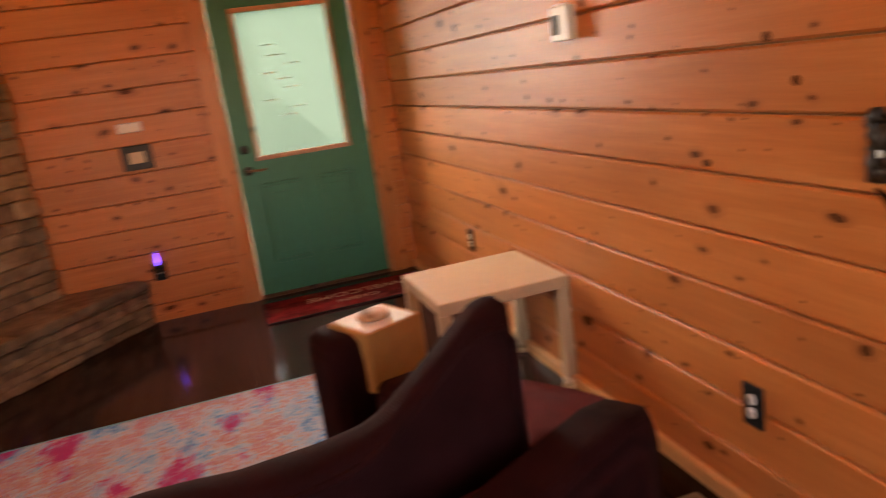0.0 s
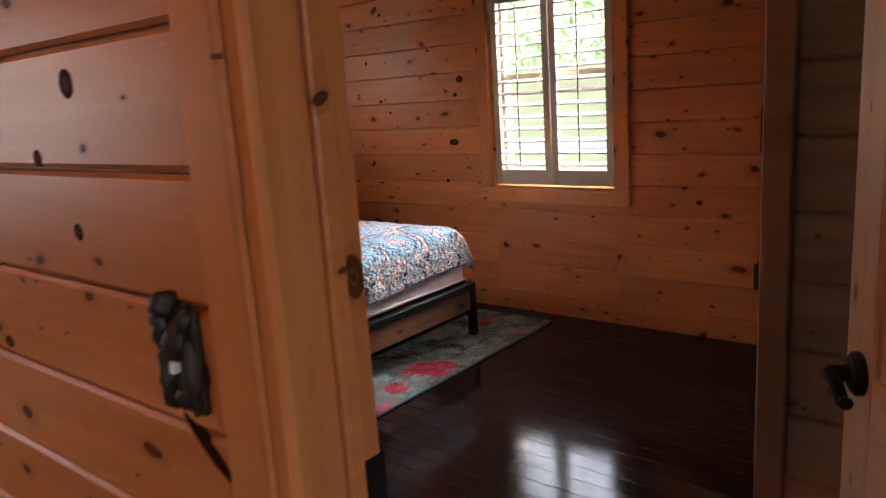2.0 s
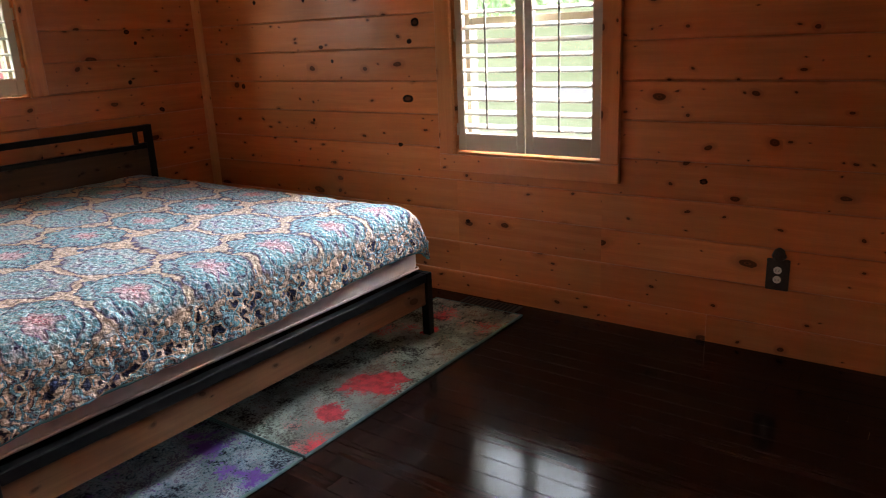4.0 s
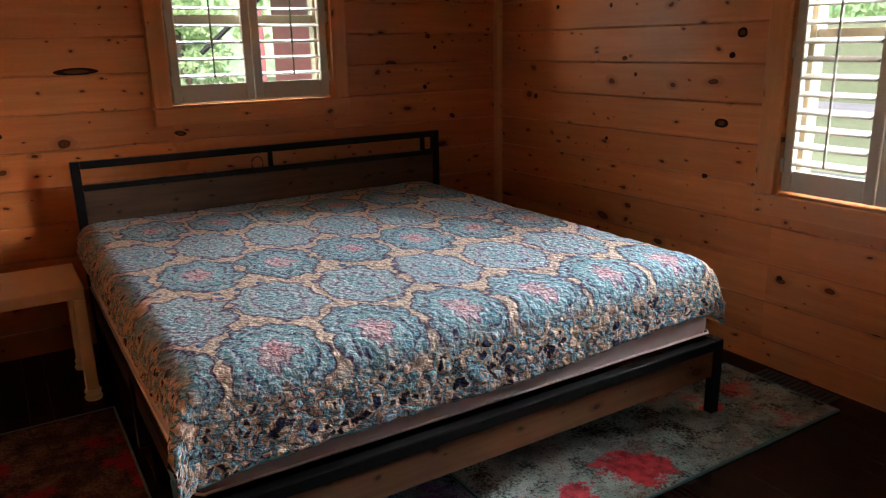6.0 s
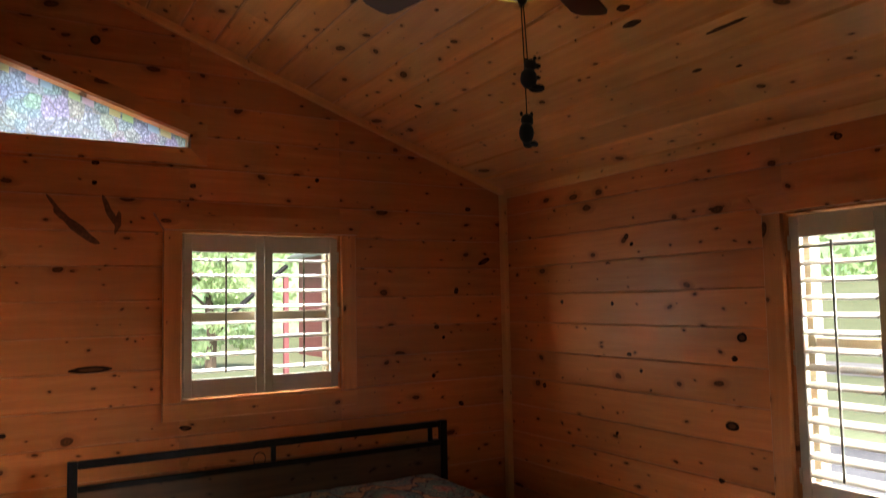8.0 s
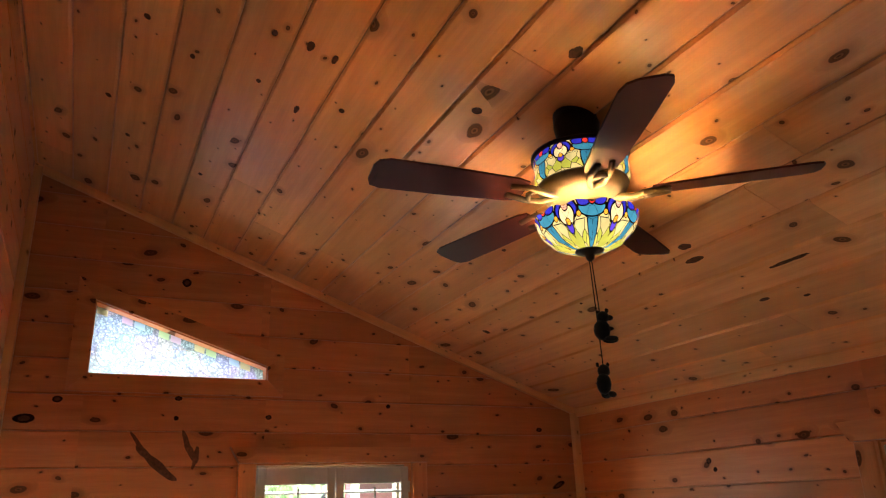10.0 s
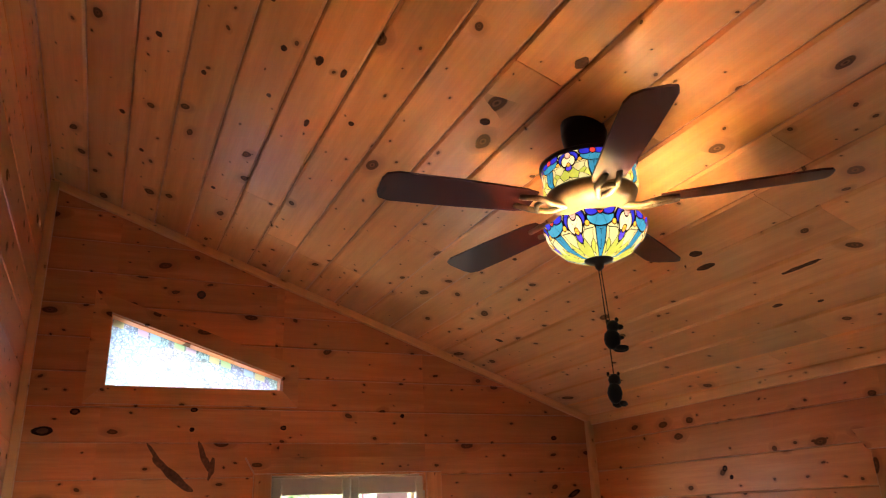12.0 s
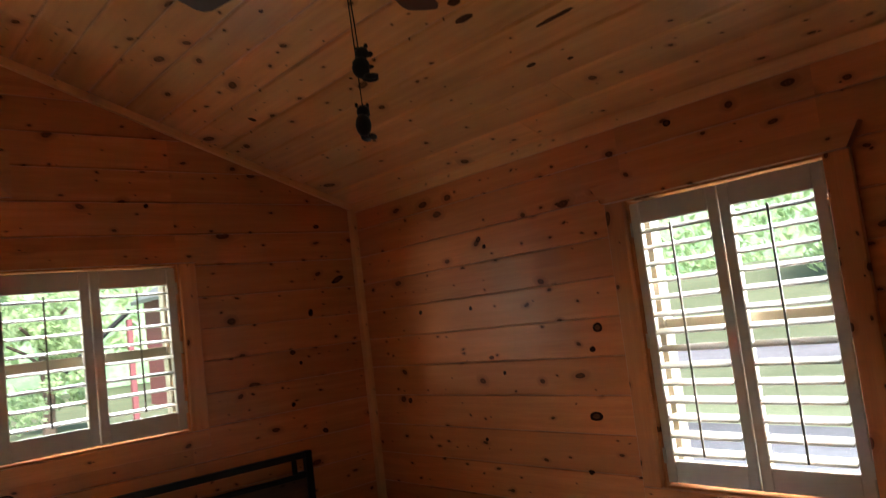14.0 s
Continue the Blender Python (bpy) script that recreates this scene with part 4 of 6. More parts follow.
stick(dw, "door_stop", 1.50, 1.525, 0.9735, 0.9848, 0, 2.03, PINE_TRIM)
part("strike_plate", box(1.53, 1.5625, 0.9805, 0.9845, 0.88, 0.955, 0.001), BLACK, dw, "black steel strike plate")


def panel_door(name, width, height, label, grip=0.92):
    """A six-panel wooden door; local x from the hinge, thickness in y."""
    d = thing(name, label, "door", kind="structure")
    t = 0.0175
    s = 0.105
    cols = [(s, width / 2 - 0.05), (width / 2 + 0.05, width - s)]
    rws = [(0.23, 0.74), (0.93, 1.55), (1.66, height - 0.12)]
    for x0, x1 in ((0.0, s), (width - s, width)):
        upright(d, "stile", x0, x1, -t, t, 0.008, height, DOOR_PINE)
    upright(d, "mullion", width / 2 - 0.05, width / 2 + 0.05, -t, t, 0.23, height - 0.12, DOOR_PINE)
    zs = [0.008, 0.23, 0.74, 0.93, 1.55, 1.66, height - 0.12, height]
    for z0, z1 in zip(zs[0::2], zs[1::2]):
        for x0, x1 in ((s, width / 2 - 0.05), (width / 2 + 0.05, width - s)):
            stick(d, "rail", x0, x1, -t, t, z0, z1, DOOR_PINE, 0.002)
    for z0, z1 in rws:
        for x0, x1 in cols:
            bm = box(x0, x1, -0.007, 0.007, z0, z1)
            box(x0 + 0.03, x1 - 0.03, -0.013, 0.013, z0 + 0.03, z1 - 0.03, 0.008, 1, bm)
            part("panel", bm, DOOR_PINE, d)
    for side in (1, -1):
        h = part("door_handle", moved(lathe([(0.033, 0.0), (0.033, 0.008), (0.026, 0.014), (0.013, 0.016), (0.012, 0.045)], 24), pose(width - 0.06, side * t, grip, -90 * side)), BLACK, d)
        y = side * (t + 0.047)
        part("lever", tube([(width - 0.06, y, grip), (width - 0.075, y, grip + 0.006), (width - 0.11, y, grip + 0.002), (width - 0.135, y, grip - 0.012), (width - 0.15, y, grip - 0.008)], 0.0095), BLACK, h)
    for z in (0.22, 1.0, 1.8):
        part("hinge", moved(lathe([(0.006, -0.045), (0.006, 0.045)], 10), pose(-0.004, t + 0.004, z)), BLACK, d)
    return d


panel_door("door_2", 0.74, 2.02, "open six-panel pine door with a black lever handle").matrix_world = pose(1.568, 0.25, 0, 0, 0, 28)
cd = panel_door("door_3", 0.72, 2.02, "closed panelled closet door with black hinges and lever", 0.84)
cd.matrix_world = pose(2.78, 0.822, 0, 0, 0, 0)
ct = thing("closet_trim", "stained pine corner trim of the closet", "trim", kind="structure")
upright(ct, "corner_trim", 2.578, 2.5995, 0.785, 0.846, 0, 2.3, CLOSET_TRIM)
upright(ct, "corner_trim", 2.60, 2.76, 0.8405, 0.846, 0, 2.3, CLOSET_TRIM)
part("hinge", box(2.60, 2.625, 0.8465, 0.855, 1.20, 1.29, 0.002), BLACK, ct)

# ---- bedroom ----
bed = thing("bed", "king bed frame of black steel with rustic board panels", "bed", place=(2.23, 2.80, 0))
BW, BL = 1.965, 2.09
for x in (0.0, BW - 0.04):
    part("leg", box(x, x + 0.04, 0.0, 0.04, 0.012, 0.318, 0.003), BLACK, bed)
    part("post", box(x, x + 0.04, BL - 0.035, BL + 0.005, 0.0, 0.935, 0.003), BLACK, bed)
    part("side_rail", box(x + 0.003, x + 0.037, 0.041, BL - 0.036, 0.278, 0.318, 0.003), BLACK, bed)
    part("side_board", box(x + 0.012, x + 0.028, 0.042, BL - 0.037, 0.17, 0.277, 0.002), RUSTIC, bed, "rustic brown side board")
    part("leg", box(x, x + 0.04, 1.0, 1.04, 0.0, 0.277, 0.003), BLACK, bed)
part("foot_rail", box(0.041, BW - 0.041, 0.0, 0.04, 0.278, 0.318, 0.003), BLACK, bed)
part("foot_board", box(0.041, BW - 0.041, 0.012, 0.028, 0.165, 0.277, 0.002), FOOT_BOARD, bed, "worn brown foot board")
part("top_rail", box(0.041, BW - 0.041, BL - 0.033, BL + 0.003, 0.90, 0.934, 0.003), BLACK, bed)
part("mid_rail", box(0.041, BW - 0.041, BL - 0.03, BL, 0.796, 0.822, 0.003), BLACK, bed)
part("headboard", box(0.041, BW - 0.041, BL - 0.024, BL - 0.006, 0.36, 0.795, 0.002), RUSTIC, bed, "dark rustic board panel")
for x in (0.93, BW - 0.115):
    part("upright", box(x, x + 0.022, BL - 0.027, BL - 0.004, 0.823, 0.899, 0.002), BLACK, bed)
part("shelf", box(BW - 0.10, BW - 0.041, BL - 0.03, BL, 0.823, 0.829), BLACK, bed)
for i in range(9):
    part("slat", box(0.038, BW - 0.038, 0.15 + i * 0.215, 0.21 + i * 0.215, 0.300, 0.312), BLACK, bed)
part("cable_loop", tube([(0.86 + 0.03 * math.cos(a / 12 * 5.2 - 1.0), BL - 0.05, 0.85 + 0.035 * math.sin(a / 12 * 5.2 - 1.0)) for a in range(13)], 0.0025, 6), BLACK, bed)

bm = box(2.237, 4.155, 2.835, 4.86, 0.319, 0.615, 0.045, 4)
mattress = tagged(link_mesh("mattress", bm, SHEET, True), "thick mattress in a pale fitted sheet on the bed", "mattress")
for z in (0.345, 0.585):
    part("piping", tube([(2.252, 2.834, z), (4.14, 2.834, z), (4.156, 2.85, z), (4.156, 4.845, z), (2.252, 4.861, z), (2.236, 4.845, z), (2.236, 2.85, z)], 0.004, 6, True), SHEET, mattress, "", True)


def drape(s, r):
    """Distance along the cloth past an edge to (outwards, down), with a rounded shoulder of radius r."""
    arc = r * math.pi / 2
    if s <= 0:
        return s, 0.0
    if s < arc:
        a = s / r
        return r * math.sin(a), r * (1 - math.cos(a))
    return r + 0.10 * (s - arc), r + 0.99 * (s - arc)


def quilt():
    x0, x1, y0, y1, top, r = 2.295, 4.045, 2.90, 4.83, 0.64, 0.075
    wdrop, edrop, fdrop = 0.165, 0.17, 0.287
    nx, ny = 250, 250
    bm = bmesh.new()
    grid, cloth = [], {}
    for j in range(ny + 1):
        v0 = (y0 - fdrop) + (y1 - y0 + fdrop) * j / ny
        row = []
        for i in range(nx + 1):
            u = (x0 - wdrop) + (x1 - x0 + wdrop + edrop) * i / nx
            v = v0
            if v < y0:
                v = y0 - (y0 - v0) * (1.0 - 0.13 * min(max((u - x0) / (x1 - x0), 0.0), 1.0))
            ow, oe, of = max(x0 - u, 0), max(u - x1, 0), max(y0 - v, 0)
            # the cloth hangs a little askew at the foot
            ox = ow + oe
            dx, dzx = drape(ox, r)
            dy, dzy = drape(of, r)
            x = min(max(u, x0), x1) + (dx if oe else -dx if ow else 0)
            y = max(v, y0) - (dy if of else 0)
            both = math.hypot(max(dzx, 0), max(dzy, 0))
            z = top - both
            n = noise.noise(Vector((u * 2.3, v * 2.3, 0.3)))
            f = noise.noise(Vector((u * 9, v * 13, 4.0)))
            z += 0.006 * n + 0.004 * f
            hang = max(dzx, dzy)
            # the loose corner stands off as a flap
            flap = min(max(dzx, 0), max(dzy, 0)) / 0.12
            x -= (0.035 if ow else -0.02) * flap
            y -= 0.03 * flap
            if hang > 0.05:
                w = (hang - 0.05)
                wave = math.sin((v if ox > of else u) * 17 + 2.0 * n) * 0.05 * w + 0.010 * f * min(w * 8, 1)
                if ox > of:
                    x += (1 if oe else -1) * abs(wave)
                else:
                    y -= abs(wave)
                z += 0.05 * w * math.sin((v if ox > of else u) * 5.0 + 1.0)
            lump = noise.noise(Vector((u * 34, v * 40, 7.0)))
            k = 0.0022 + 0.0045 * min(hang * 10, 1)
            if hang > 0.05 and ox > of:
                x += k * lump * (1 if oe else -1)
            elif hang > 0.05:
                y -= k * lump
            else:
                z += k * lump
            vert = bm.verts.new((x, y, max(z, 0.33)))
            cloth[vert] = (u, v)
            row.append(vert)
        grid.append(row)
    for j in range(ny):
        for i in range(nx):
            bm.faces.new((grid[j][i], grid[j][i + 1], grid[j + 1][i + 1], grid[j + 1][i]))
    layer = bm.loops.layers.uv.new("cloth")
    for f in bm.faces:
        for lp in f.loops:
            lp[layer].uv = cloth[lp.vert]
    edge = [grid[j][0].co.copy() for j in range(ny, 0, -1)] + [grid[0][i].co.copy() for i in range(nx)] + [grid[j][nx].co.copy() for j in range(ny + 1)]
    return bm, edge


bm, edge = quilt()
q = tagged(link_mesh("quilt", bm, quilt_material(), True), "crinkled quilt with blue and pink medallions draped over the bed", "quilt")
sol = q.modifiers.new("thickness", "SOLIDIFY")
sol.thickness, sol.offset = 0.012, 1.0
part("binding", tube(edge, 0.0075, 6), TEAL, q, "teal edge binding", True)


def side_table(name, label, length, width, height, place, turn=0, group=""):
    t = thing(name, label, "side table", group, place=place, turn=turn)
    a, b = length / 2, width / 2
    part("tabletop", box(-a, a, -b, b, height - 0.05, height, 0.004), BIRCH, t)
    for x in (-a, a - 0.05):
        for y in (-b, b - 0.05):
            leg = part("leg", box(x + 0.001, x + 0.049, y + 0.001, y + 0.049, 0.045, height - 0.0505, 0.003), BIRCH, t)
            cx, cy = x + 0.025, y + 0.025
            part("foot", moved(lathe([(0.034, 0.0), (0.036, 0.012), (0.027, 0.02), (0.034, 0.036), (0.03, 0.045)], 16), pose(cx, cy, 0)), BIRCH, leg)
    return t


side_table("side_table", "pale birch side table beside the bed", 0.55, 0.42, 0.50, (1.895, 4.54, 0.0), 0)


def rug(name, label, x0, x1, y0, y1, material, z=0.0, edge=RUG_EDGE):
    r = thing(name, label, "rug", place=((x0 + x1) / 2, (y0 + y1) / 2, z))
    a, b = (x1 - x0) / 2, (y1 - y0) / 2
    bm = bmesh.new()
    n = 24
    g = [[bm.verts.new((-a + 2 * a * i / n, -b + 2 * b * j / n, 0.009 + 0.0012 * noise.noise(Vector((i * 0.7, j * 0.9, x0))))) for i in range(n + 1)] for j in range(n + 1)]
    for j in range(n):
        for i in range(n):
            bm.faces.new((g[j][i], g[j][i + 1], g[j + 1][i + 1], g[j + 1][i]))
    low = [bm.verts.new((x, y, 0.001)) for x, y in ((-a, -b), (a, -b), (a, b), (-a, b))]
    bm.faces.new(low[::-1])
    part("rug_body", bm, material, r)
    part("binding", tube([(-a, -b, 0.0065), (a, -b, 0.0065), (a, b, 0.0065), (-a, b, 0.0065)], 0.006, 6, True), edge, r)
    return r


rug("runner_rug", "faded grey-green floral runner with red blooms and teal edge", 3.10, 4.60, 2.555, 3.08, RUG_A)
rug("runner_rug", "blue and violet floral runner with teal edge", 1.60, 3.085, 2.555, 3.08, RUG_B)
rug("runner_rug", "dark red patterned runner beside the bed", 1.62, 2.20, 3.12, 4.20, RUG_C)

reg = thing("floor_register", "dark metal floor register by the wall", "vent", place=(4.655, 2.78, 0))
part("frame", box(-0.06, 0.06, -0.17, 0.17, 0.0, 0.005, 0.002), DARK_SOIL, reg)
for i in range(12):
    part("louvre", box(-0.045, 0.045, -0.15 + i * 0.026, -0.138 + i * 0.026, 0.0055, 0.0075), BLACK, reg)

# outlet and switch plates with a rustic carved look
RUST_PLATE = plain("carved_resin", (0.022, 0.015, 0.009), 0.45, 0.0, 0.9, 70, 0.8, 0.4)


def plate(name, label, m, w, h, outlets=2, material=None):
    p = thing(name, label, "outlet")
    p.matrix_world = m
    bm = box(-w / 2, w / 2, -0.010, 0.0, -h / 2, h / 2, 0.004, 2)
    part("cover", bm, material or BLACK, p)
    for k in range(outlets):
        z = (k - (outlets - 1) / 2) * 0.04
        s = part("socket", moved(lathe([(0.016, 0.0), (0.016, 0.003), (0.014, 0.004)], 20), pose(0, -0.0105, z, 90)), WHITE, p, "ivory socket")
        for dx in (-0.006, 0.006):
            part("slot", box(dx - 0.001, dx + 0.001, -0.0156, -0.0148, z - 0.004, z + 0.005), BLACK, s)
    return p


TO_W = lambda y, z, x=1.4545: pose(x, y, z, 0, 0, -90)
plate("outlet", "black outlet cover with two ivory sockets", TO_W(1.595, 0.35), 0.075, 0.125)
plate("outlet", "black outlet cover behind the side table", TO_W(3.75, 0.42), 0.075, 0.12)
op = plate("outlet", "dark carved outlet cover with two sockets", TO_W(1.415, 0.36, 4.7425), 0.09, 0.135, 2, RUST_PLATE)
part("carving", moved(lathe([(0.0, 0.0), (0.022, 0.004), (0.03, 0.02), (0.02, 0.045), (0.006, 0.055)][1:], 10), pose(0, -0.006, 0.06)), RUST_PLATE, op)

sw = thing("switch_cover", "carved dark resin switch cover with a climbing animal shape", "switch")
sw.matrix_world = TO_W(1.19, 1.075)
bm = box(-0.036, 0.036, -0.012, 0.0, -0.072, 0.06, 0.006, 2)
part("cover", bm, RUST_PLATE, sw)
for cx, cz, rx, rz, dep in ((-0.02, 0.062, 0.016, 0.018, 0.02), (-0.024, 0.035, 0.013, 0.03, 0.018), (0.0, 0.02, 0.02, 0.028, 0.017), (0.022, 0.05, 0.01, 0.02, 0.012), (-0.026, -0.03, 0.01, 0.045, 0.014), (0.026, -0.02, 0.01, 0.05, 0.014), (0.004, -0.05, 0.018, 0.016, 0.012)):
    bm = bmesh.new()
    bmesh.ops.create_icosphere(bm, subdivisions=3, radius=1.0, matrix=pose(cx, -0.012, cz) @ Matrix.Diagonal((rx, dep, rz, 1)))
    for v in bm.verts:
        v.co += Vector((1, 1, 1)) * (0.005 * noise.noise(v.co * 70) + 0.003 * noise.noise(v.co * 210))
    part("carving", bm, RUST_PLATE, sw, "", True)
part("toggle", box(-0.005, 0.005, -0.026, -0.012, -0.018, -0.002, 0.002), WHITE, sw, "white toggle")

th = thing("thermostat", "white wall thermostat with a dark display", "thermostat")
th.matrix_world = TO_W(2.45, 1.43)
part("case", box(-0.062, 0.062, -0.035, 0.0, -0.058, 0.058, 0.006, 2), WHITE, th)
part("display", box(-0.045, 0.0, -0.0375, -0.0352, -0.035, 0.03, 0.001), BLACK, th, "dark display")
part("arm", box(-0.055, 0.02, -0.02, 0.0, 0.0585, 0.066, 0.002), WHITE, th)

# ---- ceiling fan ----
FX, FY = 3.203, 2.708
fan = thing("ceiling_fan", "ceiling fan with five dark blades and stained-glass light bowl", "ceiling fan", place=(FX, FY, 0))
cz = roof(FX)
part("canopy", moved(lathe([(0.024, -0.118), (0.045, -0.10), (0.064, -0.062), (0.071, -0.02), (0.071, 0.026)], 32), pose(0, 0, cz)), BRONZE, fan, "black ceiling canopy", True)
part("downrod", lathe([(0.014, 2.76), (0.014, cz - 0.07)], 16), BRONZE, fan)
MOTOR = plain("antique_ivory", (0.16, 0.122, 0.075), 0.45, 0.35, 0.3, 40, 0.1)
GLASS_UP = stained_glass("lit_leaded_glass_band", 0.22, 2.68, 2.757, 6)
GLASS_LOW = stained_glass("lit_leaded_glass_bowl", 0.28, 2.458, 2.57, 6)
part("glass_band", lathe([(0.135, 2.675), (0.143, 2.685), (0.143, 2.757), (0.14, 2.762), (0.10, 2.767)], 48), GLASS_UP, fan, "leaded glass band in blue, yellow and amber", True)
part("rim", lathe([(0.10, 2.765), (0.150, 2.7625), (0.150, 2.772), (0.02, 2.787)], 40), BRONZE, fan, "", True)
part("motor_housing", lathe([(0.05, 2.61), (0.082, 2.618), (0.112, 2.63), (0.128, 2.645), (0.138, 2.668), (0.136, 2.6745)], 40), MOTOR, fan, "antique brass motor housing", True)
part("light_fitter", lathe([(0.012, 2.555), (0.022, 2.572), (0.040, 2.578), (0.052, 2.588), (0.052, 2.602), (0.046, 2.6095)], 28), BRONZE, fan)
bowl = part("light_bowl", lathe([(0.022, 2.462), (0.055, 2.465), (0.10, 2.485), (0.138, 2.523), (0.153, 2.558)], 72, None, 0.012, 12), GLASS_LOW, fan, "leaded glass bowl lit from inside", True)
part("finial", lathe([(0.004, 2.432), (0.012, 2.44), (0.014, 2.452), (0.04, 2.460), (0.045, 2.466)], 24), BRONZE, bowl, "", True)
BLADE = pine("dark_red_blade", ((0.10, 0.018, 0.010), (0.07, 0.012, 0.007), (0.035, 0.007, 0.005)), False, 0.34, 0.0)
for k in range(5):
    a = 31 + 72 * k
    bm = bmesh.new()
    pts = [(0.20, -0.045), (0.24, -0.055), (0.45, -0.064), (0.62, -0.066), (0.65, -0.055), (0.66, -0.03), (0.66, 0.03), (0.65, 0.055), (0.62, 0.066), (0.45, 0.064), (0.24, 0.055), (0.20, 0.045)]
    lo = [bm.verts.new((x, y, -0.003)) for x, y in pts]
    hi = [bm.verts.new((x, y, 0.003)) for x, y in pts]
    bm.faces.new(lo[::-1])
    bm.faces.new(hi)
    for i in range(len(pts)):
        bm.faces.new((lo[i], lo[(i + 1) % len(pts)], hi[(i + 1) % len(pts)], hi[i]))
    bl = part("blade", bm, BLADE, fan)
    bl.matrix_local = pose(0, 0, 2.632, 0, 0, a) @ pose(0, 0, 0, 11, 0, 0)
    bm = tube([(0.09, 0.0, -0.004), (0.14, 0.02, -0.016), (0.19, 0.03, -0.010), (0.25, 0.02, -0.006)], 0.009)
    for q in (tube([(0.09, 0.0, -0.004), (0.14, -0.02, -0.016), (0.19, -0.03, -0.010), (0.25, -0.02, -0.006)], 0.009), tube([(0.17, -0.035, -0.011), (0.19, 0.0, -0.013), (0.17, 0.035, -0.011)], 0.008)):
        me = bpy.data.meshes.new("tmp")
        q.to_mesh(me)
        q.free()
        bm.from_mesh(me)
        bpy.data.meshes.remove(me)
    part("blade_arm", bm, MOTOR, bl, "antique brass blade arm", True)


def charm(z, dx, turn):
    """A small dark animal figure on the pull chain, as one plain shape."""
    bm = bmesh.new()
    for cx, cy, c, rx, ry, rz in ((0, 0, 0, 0.017, 0.014, 0.022), (0.004, 0, 0.026, 0.013, 0.012, 0.013), (-0.004, 0.008, 0.038, 0.004, 0.003, 0.005), (0.012, -0.006, 0.038, 0.004, 0.003, 0.005), (0.017, 0, 0.024, 0.008, 0.006, 0.006), (0.016, 0.006, -0.02, 0.016, 0.007, 0.007), (0.016, -0.008, -0.02, 0.014, 0.006, 0.006), (0.014, 0.01, 0.004, 0.012, 0.004, 0.005)):
        bmesh.ops.create_icosphere(bm, subdivisions=2, radius=1.0, matrix=pose(dx + cx * 1.4, cy * 1.4, z + c * 1.4) @ Matrix.Diagonal((rx * 1.4, ry * 1.4, rz * 1.4, 1)))
    return moved(bm, pose(0, 0, 0, 0, 0, turn))


for z0, z1, dx in ((2.228, 2.435, 0.004), (2.078, 2.435, -0.004)):
    ch = part("pull_chain", tube([(dx, 0, z1), (dx + 0.006, 0, (z0 + z1) / 2), (dx + 0.01, 0, z0 + 0.03)], 0.0016, 5), BRONZE, fan)
    part("chain_charm", charm(z0, dx + 0.008, -30 if z0 > 2.15 else 25), BLACK, ch, "small black figurine on the chain", True)

# ---- living room ----
side_table("side_table", "pale birch side table against the pine wall", 0.52, 0.55, 0.483, (1.175, 2.885, 0), 90)


def cushion(x0, x1, y0, y1, z0, z1, bevel=0.04, puff=0.0):
    bm = box(x0, x1, y0, y1, z0, z1)
    bmesh.ops.subdivide_edges(bm, edges=bm.edges[:], cuts=5, use_grid_fill=True)
    c = Vector(((x0 + x1) / 2, (y0 + y1) / 2, (z0 + z1) / 2))
    h = Vector(((x1 - x0) / 2, (y1 - y0) / 2, (z1 - z0) / 2))
    for v in bm.verts:
        d = v.co - c
        n = Vector((d.x / h.x, d.y / h.y, d.z / h.z))
        m = (abs(n.x) ** 8 + abs(n.y) ** 8 + abs(n.z) ** 8) ** (1 / 8)
        k = 1 / max(m, 0.001) * max(abs(n.x), abs(n.y), abs(n.z))
        v.co = c + d * k + Vector((0, 0, 1)) * 0.004 * noise.noise(v.co * 6)
    return bm


def soft_back(x0, x1, y0, y1, z0, top):
    """A sagging back cushion: the height of its top changes along x, the edges are rounded."""
    bm = bmesh.new()
    rings = []
    n = 60
    for i in range(n + 1):
        x = x0 + (x1 - x0) * i / n
        end = min(abs(x - x0), abs(x - x1))
        tuck = 0.018 * max(0.0, 1 - end / 0.03) ** 2
        t = top(x) - tuck
        r = 0.022
        prof = [(y0 + tuck, z0), (y0 - 0.008 + tuck, (z0 + t) / 2), (y0 + tuck, t - r), (y0 + r * 0.35 + tuck, t - r * 0.3), (y0 + r + tuck, t),
                ((y0 + y1) / 2, t + 0.012), (y1 - r - tuck, t), (y1 - r * 0.35 - tuck, t - r * 0.3), (y1 - tuck, t - r), (y1 - tuck, z0)]
        rings.append([bm.verts.new((x + 0.6 * (y - y1), y, z + 0.004 * noise.noise(Vector((x * 9, y * 9, z * 9))))) for y, z in prof])
    m = len(rings[0])
    for a, b in zip(rings, rings[1:]):
        for k in range(m):
            bm.faces.new((a[k], a[(k + 1) % m], b[(k + 1) % m], b[k]))
    bm.faces.new(rings[0][::-1])
    bm.faces.new(rings[-1])
    bmesh.ops.recalc_face_normals(bm, faces=bm.faces[:])
    return bm


def back_top(x):
    """The back stands high at its end and sags beside it."""
    pts = [(-1.9, 0.70), (-0.77, 0.69), (-0.60, 0.663), (-0.445, 0.655), (-0.33, 0.662), (-0.285, 0.68), (-0.178, 0.754), (-0.06, 0.838), (-0.02, 0.846), (0.05, 0.836)]
    for (xa, za), (xb, zb) in zip(pts, pts[1:]):
        if x <= xb:
            return za + (zb - za) * max(0.0, (x - xa) / (xb - xa))
    return pts[-1][1]


